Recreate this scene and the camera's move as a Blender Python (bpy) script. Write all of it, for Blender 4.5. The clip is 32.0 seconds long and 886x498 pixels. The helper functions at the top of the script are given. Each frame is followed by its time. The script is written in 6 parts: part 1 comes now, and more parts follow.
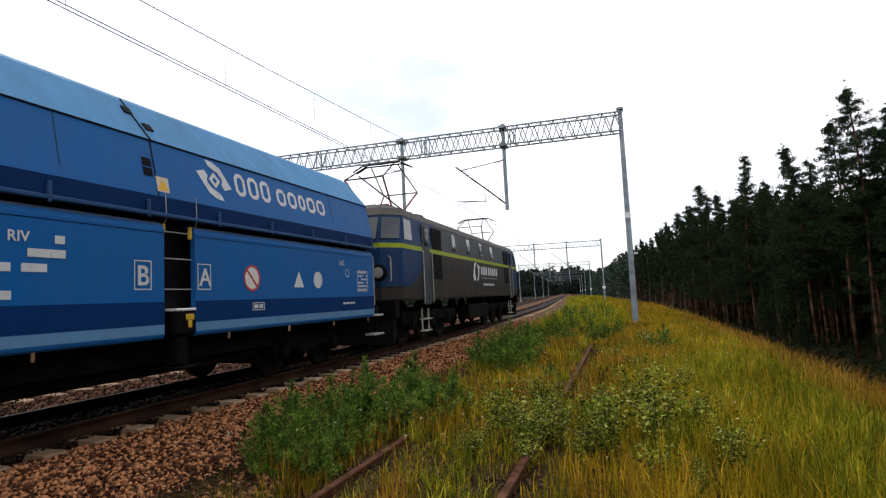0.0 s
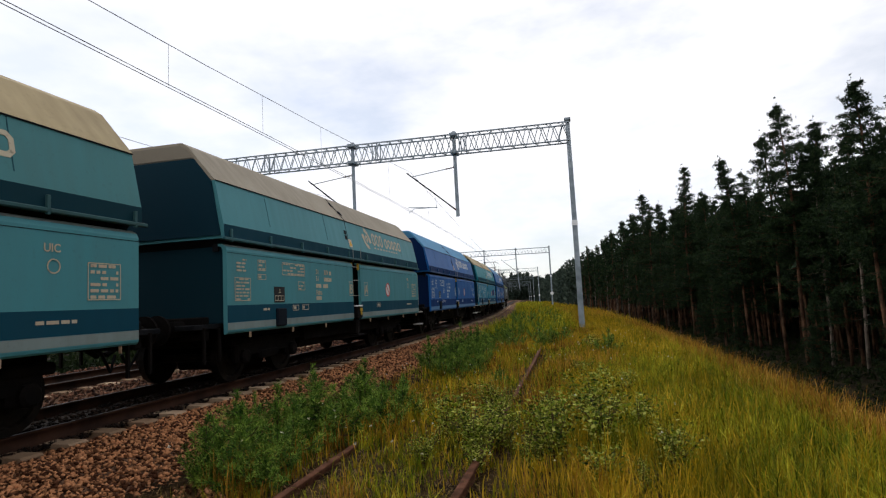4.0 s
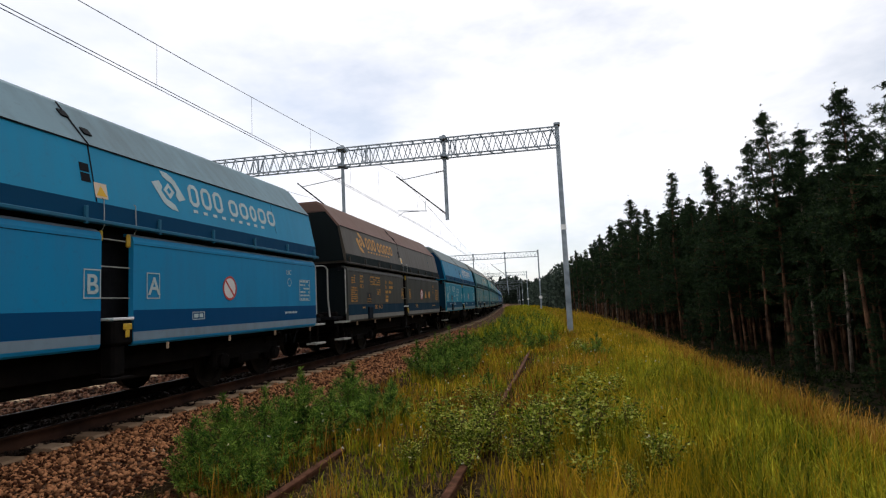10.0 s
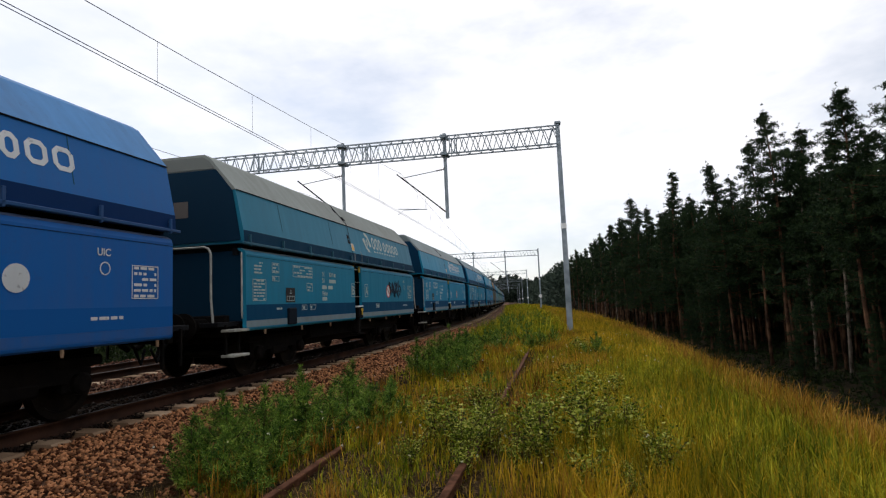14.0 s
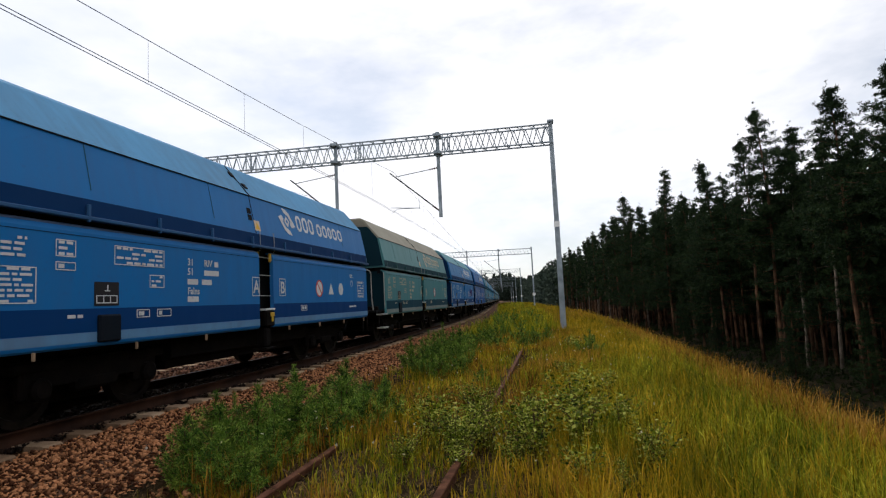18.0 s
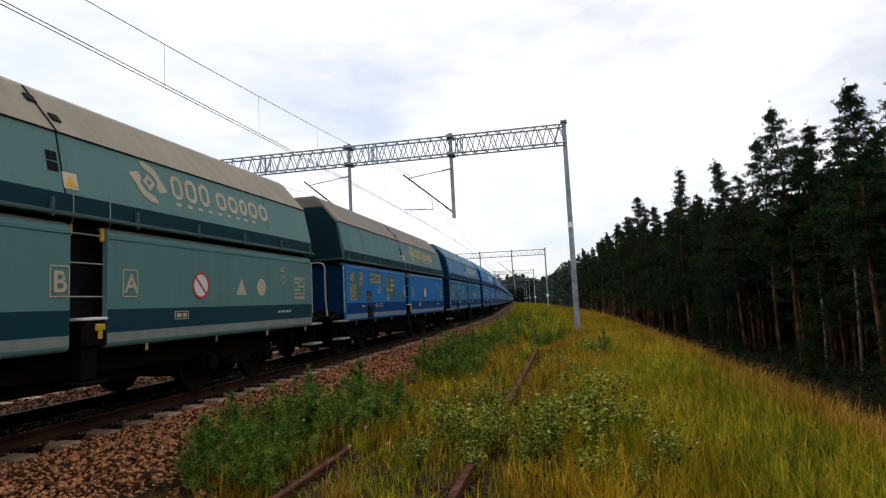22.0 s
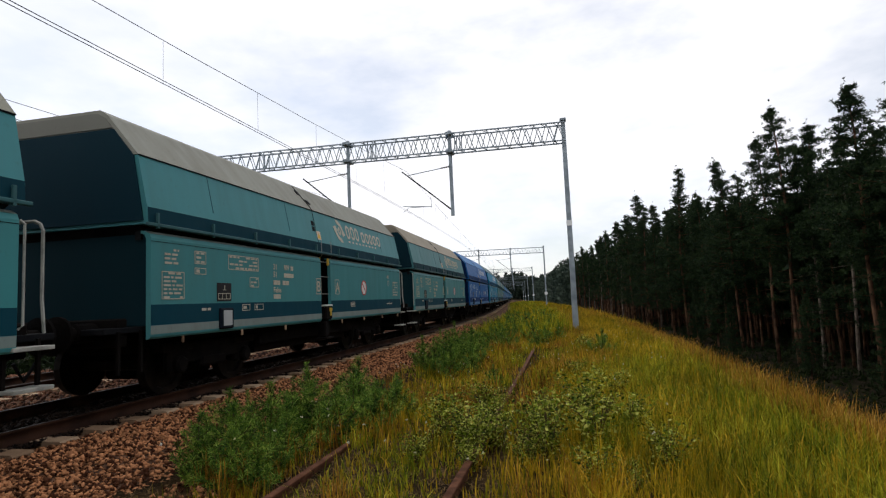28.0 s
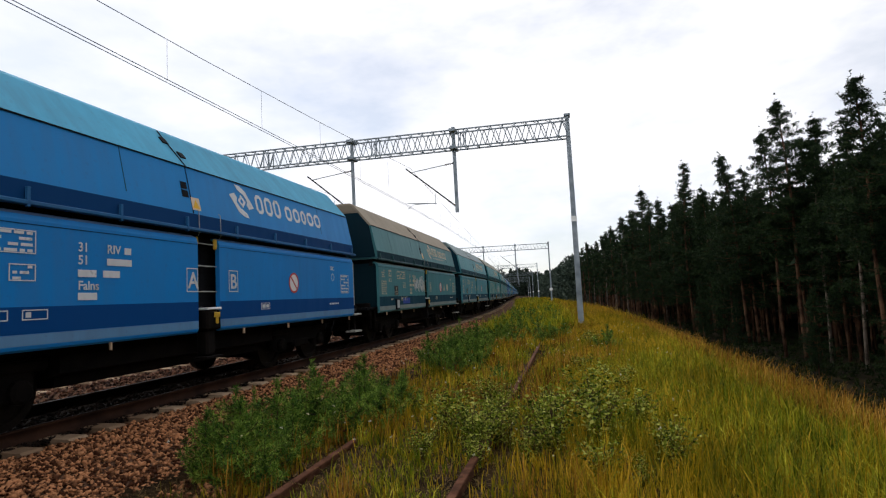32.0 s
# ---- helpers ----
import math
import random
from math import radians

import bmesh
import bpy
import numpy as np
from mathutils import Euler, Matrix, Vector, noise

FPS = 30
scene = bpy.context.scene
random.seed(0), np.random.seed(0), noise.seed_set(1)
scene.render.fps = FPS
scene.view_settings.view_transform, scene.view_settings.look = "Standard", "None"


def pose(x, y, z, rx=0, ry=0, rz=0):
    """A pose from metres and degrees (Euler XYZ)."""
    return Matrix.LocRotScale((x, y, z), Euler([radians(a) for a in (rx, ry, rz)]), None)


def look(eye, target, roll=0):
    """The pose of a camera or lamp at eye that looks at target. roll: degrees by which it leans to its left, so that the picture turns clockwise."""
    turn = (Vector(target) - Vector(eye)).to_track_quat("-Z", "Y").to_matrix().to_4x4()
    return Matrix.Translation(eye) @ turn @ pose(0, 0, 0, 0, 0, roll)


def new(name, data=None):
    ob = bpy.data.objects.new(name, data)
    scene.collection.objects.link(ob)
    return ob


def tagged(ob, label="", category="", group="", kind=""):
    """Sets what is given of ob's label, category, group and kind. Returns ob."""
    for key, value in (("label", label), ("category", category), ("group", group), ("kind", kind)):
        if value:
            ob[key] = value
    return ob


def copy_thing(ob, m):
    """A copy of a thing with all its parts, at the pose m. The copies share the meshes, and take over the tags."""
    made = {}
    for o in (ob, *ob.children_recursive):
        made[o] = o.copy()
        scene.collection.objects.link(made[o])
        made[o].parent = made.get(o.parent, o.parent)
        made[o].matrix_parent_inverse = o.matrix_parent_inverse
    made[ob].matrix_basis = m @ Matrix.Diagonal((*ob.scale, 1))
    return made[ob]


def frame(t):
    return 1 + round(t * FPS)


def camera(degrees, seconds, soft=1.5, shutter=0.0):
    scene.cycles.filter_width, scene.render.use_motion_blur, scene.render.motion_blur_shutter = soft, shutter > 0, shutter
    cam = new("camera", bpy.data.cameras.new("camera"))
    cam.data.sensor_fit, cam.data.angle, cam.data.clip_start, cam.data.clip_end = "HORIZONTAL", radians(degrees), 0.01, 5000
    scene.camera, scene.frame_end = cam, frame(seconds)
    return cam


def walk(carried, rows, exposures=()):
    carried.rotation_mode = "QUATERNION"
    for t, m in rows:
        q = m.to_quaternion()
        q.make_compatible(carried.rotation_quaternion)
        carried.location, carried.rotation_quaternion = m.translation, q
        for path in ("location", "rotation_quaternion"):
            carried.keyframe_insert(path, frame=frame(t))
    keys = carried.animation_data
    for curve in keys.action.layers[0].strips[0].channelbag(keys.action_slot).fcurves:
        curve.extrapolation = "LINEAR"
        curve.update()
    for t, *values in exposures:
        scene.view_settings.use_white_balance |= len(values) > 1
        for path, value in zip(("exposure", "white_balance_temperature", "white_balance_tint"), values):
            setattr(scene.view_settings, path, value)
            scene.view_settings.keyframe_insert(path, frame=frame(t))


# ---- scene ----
# ---------------------------------------------------------------- camera
EYE = (0.0, 0.0, 1.27)
# seconds, yaw to the left, pitch up, roll
AIM = [
    (0, 18.13, 4.90, 2.73), (0.5, 16.03, 4.39, 2.68), (1, 15.29, 4.44, 2.88), (1.5, 14.71, 4.59, 3.01),
    (2, 14.33, 5.03, 2.96), (2.5, 14.19, 5.09, 2.69), (3, 13.90, 5.04, 2.66), (3.5, 13.44, 5.33, 2.93),
    (5.5, 12.52, 5.00, 2.52), (6, 12.49, 5.05, 2.52), (6.5, 12.50, 5.12, 2.64), (7, 12.36, 5.02, 2.73),
    (7.5, 12.18, 5.31, 3.04), (8, 12.10, 5.04, 2.91), (8.5, 12.01, 5.37, 2.82), (9, 12.30, 5.59, 2.44),
    (9.5, 12.29, 5.60, 2.44), (10, 12.05, 5.57, 2.67), (10.5, 12.32, 5.47, 2.55), (11, 12.29, 5.01, 2.38),
    (11.5, 12.14, 4.78, 2.53), (12, 11.85, 5.23, 2.93), (12.5, 11.75, 5.30, 2.74), (13, 11.86, 5.09, 2.46),
    (13.5, 11.91, 5.12, 2.47), (14, 12.07, 5.41, 2.43), (14.5, 11.97, 5.38, 2.57), (16.5, 11.45, 5.20, 2.57),
    (17, 11.44, 5.21, 2.54), (17.5, 11.48, 5.22, 2.67), (18, 11.42, 5.25, 2.74), (18.5, 11.40, 5.23, 2.86),
    (19, 11.41, 5.13, 2.56), (19.5, 11.57, 5.17, 2.48), (20, 11.72, 5.23, 2.49), (20.5, 13.07, 4.79, 2.75),
    (21, 13.01, 4.87, 2.56), (21.5, 12.92, 5.14, 2.67), (22, 12.74, 5.42, 2.72), (22.5, 12.78, 5.70, 2.63),
    (23, 12.91, 5.77, 2.62), (23.5, 12.61, 5.84, 2.90), (24, 12.67, 5.90, 2.66), (24.5, 12.85, 5.69, 2.65),
    (25, 12.77, 5.58, 2.57), (25.5, 12.71, 5.41, 2.51), (27.5, 12.74, 5.20, 2.61), (28, 12.62, 5.17, 2.51),
    (28.5, 12.71, 5.19, 2.43), (29, 13.04, 5.34, 2.29), (29.5, 13.21, 5.41, 2.40), (30, 13.20, 5.26, 2.28),
    (30.5, 13.05, 5.42, 2.97), (31, 13.13, 5.36, 2.84), (31.5, 13.22, 5.17, 2.84), (32, 13.10, 4.86, 2.86)
]


def aim(yaw, pitch, roll):
    return pose(*EYE, 0, 0, yaw) @ pose(0, 0, 0, 90 + pitch) @ pose(0, 0, 0, 0, 0, -roll)


cam = camera(75.6, 32.0, soft=1.2)
walk(cam, [(t, aim(a, b, c)) for t, a, b, c in AIM], exposures=[(0.0, 0.25), (2.0, 0.12), (5.0, 0.0), (32.0, 0.0)])

# ---------------------------------------------------------------- light
SUN_EL, SUN_AZ = radians(48), radians(-60)      # azimuth clockwise from +Y
world = bpy.data.worlds.new("overcast_sky")
scene.world = world
world.use_nodes = True
wn, wl = world.node_tree.nodes, world.node_tree.links
wn.clear()
w_out, w_bg = wn.new("ShaderNodeOutputWorld"), wn.new("ShaderNodeBackground")
w_sky = wn.new("ShaderNodeTexSky")
w_sky.sky_type, w_sky.sun_disc = "NISHITA", False
w_sky.sun_elevation, w_sky.sun_rotation = SUN_EL, SUN_AZ
w_noise, w_ramp, w_mix = wn.new("ShaderNodeTexNoise"), wn.new("ShaderNodeValToRGB"), wn.new("ShaderNodeMixRGB")
w_co, w_map = wn.new("ShaderNodeTexCoord"), wn.new("ShaderNodeMapping")
w_map.inputs["Scale"].default_value = (1.3, 1.3, 3.2)
w_noise.inputs["Scale"].default_value, w_noise.inputs["Detail"].default_value = 1.7, 6
w_noise.inputs["Roughness"].default_value = 0.55
w_ramp.color_ramp.elements[0].position, w_ramp.color_ramp.elements[1].position = 0.36, 0.56
w_ramp.color_ramp.elements[0].color, w_ramp.color_ramp.elements[1].color = (0.46, 0.46, 0.46, 1), (1, 1, 1, 1)
w_mix.inputs["Color2"].default_value = (9.3, 9.3, 9.7, 1)
w_bg.inputs["Strength"].default_value = 0.12
wl.new(w_co.outputs["Generated"], w_map.inputs["Vector"])
wl.new(w_map.outputs["Vector"], w_noise.inputs["Vector"])
wl.new(w_noise.outputs["Fac"], w_ramp.inputs["Fac"])
wl.new(w_ramp.outputs["Color"], w_mix.inputs["Fac"])
wl.new(w_sky.outputs["Color"], w_mix.inputs["Color1"])
wl.new(w_mix.outputs["Color"], w_bg.inputs["Color"])
wl.new(w_bg.outputs["Background"], w_out.inputs["Surface"])
sun_data = bpy.data.lights.new("sun", "SUN")
sun_data.energy, sun_data.angle, sun_data.color = 0.9, radians(14), (1.0, 0.95, 0.87)
sun = new("sun", sun_data)
sun.matrix_world = look((0, 0, 60), (-60 * math.cos(SUN_EL) * math.sin(SUN_AZ), -60 * math.cos(SUN_EL) * math.cos(SUN_AZ), 60 - 60 * math.sin(SUN_EL)))


# ---------------------------------------------------------------- materials
def node_mat(name, rough=0.6, metal=0.0):
    m = bpy.data.materials.new(name)
    m.use_nodes = True
    n = m.node_tree.nodes
    b = n["Principled BSDF"]
    b.inputs["Roughness"].default_value, b.inputs["Metallic"].default_value = rough, metal
    return m, n, m.node_tree.links, b


def varied(name, a, b, scale=8.0, fine=60.0, rough=0.7, metal=0.0, bump=0.3, dist=0.01, island=0.0, obj=0.0, spec=0.5):
    """Two tones at a large scale, value grain at a fine one, relief from both."""
    m, n, l, s = node_mat(name, rough, metal)
    s.inputs["Specular IOR Level"].default_value = spec
    co = n.new("ShaderNodeNewGeometry")
    n1, n2 = n.new("ShaderNodeTexNoise"), n.new("ShaderNodeTexNoise")
    n1.inputs["Scale"].default_value, n2.inputs["Scale"].default_value = scale, fine
    n1.inputs["Detail"].default_value = 4
    l.new(co.outputs["Position"], n1.inputs["Vector"])
    l.new(co.outputs["Position"], n2.inputs["Vector"])
    ramp = n.new("ShaderNodeValToRGB")
    ramp.color_ramp.elements[0].position, ramp.color_ramp.elements[1].position = 0.35, 0.65
    ramp.color_ramp.elements[0].color, ramp.color_ramp.elements[1].color = (*a, 1), (*b, 1)
    fac = n1.outputs["Fac"]
    if island or obj:
        if island:
            src = co.outputs["Random Per Island"]
        else:
            src = n.new("ShaderNodeObjectInfo").outputs["Random"]
        mx = n.new("ShaderNodeMix")
        mx.inputs["Factor"].default_value = island or obj
        l.new(fac, mx.inputs["A"])
        l.new(src, mx.inputs["B"])
        fac = mx.outputs["Result"]
    l.new(fac, ramp.inputs["Fac"])
    hv = n.new("ShaderNodeHueSaturation")
    mr = n.new("ShaderNodeMapRange")
    mr.inputs["To Min"].default_value, mr.inputs["To Max"].default_value = 0.7, 1.3
    l.new(n2.outputs["Fac"], mr.inputs["Value"])
    l.new(mr.outputs["Result"], hv.inputs["Value"])
    l.new(ramp.outputs["Color"], hv.inputs["Color"])
    l.new(hv.outputs["Color"], s.inputs["Base Color"])
    if bump:
        bp = n.new("ShaderNodeBump")
        bp.inputs["Strength"].default_value, bp.inputs["Distance"].default_value = bump, dist
        l.new(n2.outputs["Fac"], bp.inputs["Height"])
        l.new(bp.outputs["Normal"], s.inputs["Normal"])
    return m


def coat(name, rough=0.42, dirt=(0.10, 0.075, 0.055), amount=0.35, wear=0.0, spec=0.2):
    """Paint in the object's own colour, with dust, rain streaks and chipped spots, fixed to the thing."""
    m, n, l, s = node_mat(name, rough)
    s.inputs["Specular IOR Level"].default_value = spec
    oi, tc = n.new("ShaderNodeObjectInfo"), n.new("ShaderNodeTexCoord")
    big, streak, chip = n.new("ShaderNodeTexNoise"), n.new("ShaderNodeTexNoise"), n.new("ShaderNodeTexNoise")
    mp, off = n.new("ShaderNodeMapping"), n.new("ShaderNodeVectorMath")
    off.operation = "ADD"
    rv = n.new("ShaderNodeMath")
    rv.operation, rv.inputs[1].default_value = "MULTIPLY", 40
    l.new(oi.outputs["Random"], rv.inputs[0])
    l.new(tc.outputs["Object"], off.inputs[0])
    l.new(rv.outputs[0], off.inputs[1])
    mp.inputs["Scale"].default_value = (1, 2.6, 0.3)
    l.new(off.outputs[0], mp.inputs["Vector"])
    big.inputs["Scale"].default_value, big.inputs["Detail"].default_value = 0.55, 6
    streak.inputs["Scale"].default_value, streak.inputs["Detail"].default_value = 2.2, 5
    chip.inputs["Scale"].default_value, chip.inputs["Detail"].default_value = 14, 4
    l.new(off.outputs[0], big.inputs["Vector"])
    l.new(mp.outputs["Vector"], streak.inputs["Vector"])
    l.new(off.outputs[0], chip.inputs["Vector"])
    mul = n.new("ShaderNodeMath")
    mul.operation = "MULTIPLY"
    l.new(big.outputs["Fac"], mul.inputs[0])
    l.new(streak.outputs["Fac"], mul.inputs[1])
    mr = n.new("ShaderNodeMapRange")
    mr.inputs["From Min"].default_value, mr.inputs["From Max"].default_value = 0.14, 0.42
    mr.inputs["To Max"].default_value = amount
    l.new(mul.outputs[0], mr.inputs["Value"])
    mix = n.new("ShaderNodeMixRGB")
    mix.inputs["Color2"].default_value = (*dirt, 1)
    l.new(mr.outputs["Result"], mix.inputs["Fac"])
    l.new(oi.outputs["Color"], mix.inputs["Color1"])
    colour = mix.outputs["Color"]
    if wear:
        cr = n.new("ShaderNodeMapRange")
        cr.inputs["From Min"].default_value, cr.inputs["From Max"].default_value = 0.60, 0.70
        cr.inputs["To Max"].default_value = wear
        l.new(chip.outputs["Fac"], cr.inputs["Value"])
        m2 = n.new("ShaderNodeMixRGB")
        m2.inputs["Color2"].default_value = (0.05, 0.04, 0.035, 1)
        l.new(cr.outputs["Result"], m2.inputs["Fac"])
        l.new(colour, m2.inputs["Color1"])
        colour = m2.outputs["Color"]
    l.new(colour, s.inputs["Base Color"])
    rr = n.new("ShaderNodeMapRange")
    rr.inputs["To Min"].default_value, rr.inputs["To Max"].default_value = rough - 0.1, rough + 0.25
    l.new(streak.outputs["Fac"], rr.inputs["Value"])
    l.new(rr.outputs["Result"], s.inputs["Roughness"])
    bp = n.new("ShaderNodeBump")
    bp.inputs["Strength"].default_value, bp.inputs["Distance"].default_value = 0.12, 0.02
    l.new(big.outputs["Fac"], bp.inputs["Height"])
    l.new(bp.outputs["Normal"], s.inputs["Normal"])
    return m


def leafy(name, tones, scale=0.6, rough=0.6, trans=0.35, per=0.5, detail=3, tuft=0.0):
    """Foliage: tones by patch and by leaf, some light passing through."""
    m, n, l, s = node_mat(name, rough)
    s.inputs["Specular IOR Level"].default_value = 0.10
    g, no, ra, mx = n.new("ShaderNodeNewGeometry"), n.new("ShaderNodeTexNoise"), n.new("ShaderNodeValToRGB"), n.new("ShaderNodeMix")
    no.inputs["Scale"].default_value, no.inputs["Detail"].default_value, no.inputs["Roughness"].default_value = scale, detail, 0.62
    l.new(g.outputs["Position"], no.inputs["Vector"])
    mx.inputs["Factor"].default_value = per
    fine, both, wide = n.new("ShaderNodeTexNoise"), n.new("ShaderNodeMix"), n.new("ShaderNodeMapRange")
    fine.inputs["Scale"].default_value, fine.inputs["Detail"].default_value = tuft or scale * 11, 2
    if tuft:
        # streaks that follow the blades of a tuft upwards
        up = n.new("ShaderNodeMapping")
        up.inputs["Scale"].default_value = (1, 1, 0.15)
        l.new(g.outputs["Position"], up.inputs["Vector"])
        l.new(up.outputs["Vector"], fine.inputs["Vector"])
        both.inputs["Factor"].default_value = 0.5
    else:
        l.new(g.outputs["Position"], fine.inputs["Vector"])
    l.new(no.outputs["Fac"], both.inputs["A"])
    l.new(fine.outputs["Fac"], both.inputs["B"])
    wide.inputs["From Min"].default_value, wide.inputs["From Max"].default_value = 0.30, 0.70
    l.new(both.outputs["Result"], wide.inputs["Value"])
    l.new(wide.outputs["Result"], mx.inputs["A"])
    l.new(g.outputs["Random Per Island"], mx.inputs["B"])
    while len(ra.color_ramp.elements) < len(tones):
        ra.color_ramp.elements.new(0.5)
    for i, c in enumerate(tones):
        ra.color_ramp.elements[i].position = 0.18 + 0.64 * i / (len(tones) - 1)
        ra.color_ramp.elements[i].color = (*c, 1)
    l.new(mx.outputs["Result"], ra.inputs["Fac"])
    l.new(ra.outputs["Color"], s.inputs["Base Color"])
    tr, ms = n.new("ShaderNodeBsdfTranslucent"), n.new("ShaderNodeMixShader")
    l.new(ra.outputs["Color"], tr.inputs["Color"])
    ms.inputs["Fac"].default_value = trans
    l.new(s.outputs["BSDF"], ms.inputs[1])
    l.new(tr.outputs["BSDF"], ms.inputs[2])
    l.new(ms.outputs["Shader"], n["Material Output"].inputs["Surface"])
    return m


M_PAINT = coat("wagon_paint", 0.42, amount=0.16, wear=0.10, spec=0.13)
M_NAVY = coat("dark_tone_coat", 0.6, amount=0.03, spec=0.08)
M_ROOF = coat("roof_paint", 0.6, amount=0.30, wear=0.12)
M_MARK = coat("marking_paint", 0.5, amount=0.18, wear=0.45)
M_SIGN = coat("sign_paint", 0.45, amount=0.12)
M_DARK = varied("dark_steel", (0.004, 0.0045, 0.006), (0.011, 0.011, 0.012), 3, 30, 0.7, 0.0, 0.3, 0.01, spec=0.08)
M_GRIME = varied("grimy_running_gear", (0.002, 0.0017, 0.0015), (0.007, 0.005, 0.004), 4, 40, 0.8, 0.0, 0.4, 0.01, spec=0.08)
M_WHEEL = varied("wheel_steel", (0.004, 0.003, 0.0025), (0.014, 0.010, 0.007), 5, 40, 0.6, 0.2, 0.2, 0.005, spec=0.08)
M_RAIL = varied("running_rail_steel", (0.016, 0.007, 0.004), (0.046, 0.020, 0.011), 2, 40, 0.7, 0.0, 0.3, 0.004, spec=0.08)
M_TREAD = varied("worn_rail_head", (0.006, 0.005, 0.004), (0.020, 0.016, 0.013), 2, 60, 0.6, 0.2, 0.05, 0.002, spec=0.15)
M_RUST = varied("rusty_rail", (0.050, 0.020, 0.010), (0.135, 0.058, 0.032), 6, 70, 0.85, 0.1, 0.5, 0.006, spec=0.08)
M_SLEEPER = varied("weathered_concrete", (0.22, 0.140, 0.085), (0.44, 0.310, 0.200), 3, 60, 0.9, 0, 0.4, 0.005, obj=0.5, spec=0.08)
M_STONE = varied("ballast_stone", (0.055, 0.019, 0.008), (0.46, 0.205, 0.092), 9, 60, 0.85, 0, 0.5, 0.006, island=0.75, spec=0.08)
# Oily stone, made near-black so its colour carries the train's shade.
M_OILSHADE = varied("oily_shaded_stone", (0.006, 0.004, 0.003), (0.026, 0.015, 0.010), 9, 60, 0.8, 0, 0.5, 0.006, island=0.6, spec=0.08)
# Darker version of the ballast stone, used on the far track.
M_FARSTONE = varied("darker_ballast_stone", (0.026, 0.011, 0.007), (0.19, 0.086, 0.050), 9, 60, 0.85, 0, 0.5, 0.006, island=0.7, spec=0.08)
M_BED = varied("ballast_bed", (0.040, 0.020, 0.012), (0.19, 0.100, 0.058), 14, 45, 0.95, 0, 1.0, 0.03, spec=0.08)
# Dark humus, deepened so the forest's shade sits in the colour.
M_DIMHUMUS = varied("shaded_forest_humus", (0.007, 0.006, 0.004), (0.025, 0.020, 0.010), 0.9, 24, 0.95, 0, 0.8, 0.04, spec=0.05)
M_SOIL = varied("soil_and_litter", (0.016, 0.010, 0.005), (0.075, 0.045, 0.017), 1.8, 40, 0.95, 0, 1.0, 0.05, spec=0.05)
M_GALV = varied("galvanised_steel", (0.17, 0.205, 0.23), (0.29, 0.335, 0.365), 3, 50, 0.5, 0.3, 0.1, 0.003)
M_WIRE = varied("oxidised_copper_wire", (0.20, 0.21, 0.23), (0.30, 0.31, 0.33), 3, 40, 0.5, 0.5, 0.05, 0.002)
M_INSUL = varied("brown_insulator", (0.07, 0.03, 0.02), (0.12, 0.05, 0.03), 3, 40, 0.25, 0, 0.05, 0.002)
M_HAND = varied("pale_handrail_paint", (0.24, 0.24, 0.21), (0.42, 0.41, 0.36), 6, 50, 0.5, 0, 0.1, 0.003)
M_WHITE = varied("white_enamel", (0.70, 0.70, 0.68), (0.82, 0.82, 0.80), 4, 50, 0.45, 0, 0.05, 0.002)
M_YELLOW = varied("yellow_paint", (0.48, 0.28, 0.01), (0.60, 0.38, 0.02), 5, 50, 0.5, 0, 0.05, 0.002)
M_PANTO = varied("red_oxide_pantograph", (0.10, 0.022, 0.018), (0.20, 0.045, 0.035), 5, 50, 0.55, 0.1, 0.1, 0.003)
M_BARK = varied("pine_bark", (0.026, 0.015, 0.010), (0.15, 0.078, 0.045), 1.6, 22, 0.95, 0, 0.9, 0.03, spec=0.08)
M_BIRCH = varied("pale_bark", (0.05, 0.034, 0.024), (0.19, 0.145, 0.11), 3, 22, 0.9, 0, 0.6, 0.02)
M_TWIG = varied("twig_bark", (0.05, 0.032, 0.02), (0.11, 0.07, 0.04), 6, 40, 0.9, 0, 0.4, 0.005, spec=0.08)
M_NEEDLE = leafy("pine_needles", [(0.006, 0.014, 0.006), (0.014, 0.030, 0.011), (0.040, 0.066, 0.022)], 0.5, 0.7, 0.10, 0.5)
# Low-growth greens taken near black to hold the dimness under the trees.
M_DIMGROWTH = leafy("dimmed_floor_growth", [(0.005, 0.010, 0.003), (0.011, 0.021, 0.005), (0.024, 0.034, 0.008)], 0.4, 0.8, 0.1, 0.5)
# Leaf tones paled and greyed to carry the haze of distance.
M_HAZELEAF = leafy("hazed_far_foliage", [(0.022, 0.036, 0.028), (0.062, 0.085, 0.060)], 0.2, 0.7, 0.1)
M_SAPLING = leafy("young_pine_needles", [(0.007, 0.025, 0.004), (0.040, 0.102, 0.013), (0.17, 0.28, 0.034), (0.40, 0.50, 0.085)], 5.0, 0.6, 0.25, 0.40)
M_SHRUB = leafy("shrub_leaves", [(0.018, 0.038, 0.003), (0.105, 0.150, 0.008), (0.22, 0.265, 0.018), (0.50, 0.50, 0.11)], 3.0, 0.6, 0.3, 0.75, 4)
M_GRASS = leafy("meadow_grass", [(0.022, 0.036, 0.002), (0.130, 0.130, 0.005), (0.41, 0.265, 0.010), (0.78, 0.46, 0.040)], 0.35, 0.7, 0.3, 0.25, 5, 11.0)
M_GREEN = leafy("green_grass", [(0.012, 0.034, 0.002), (0.115, 0.155, 0.006), (0.37, 0.35, 0.016), (0.76, 0.66, 0.06)], 0.8, 0.7, 0.3, 0.25, 5, 11.0)
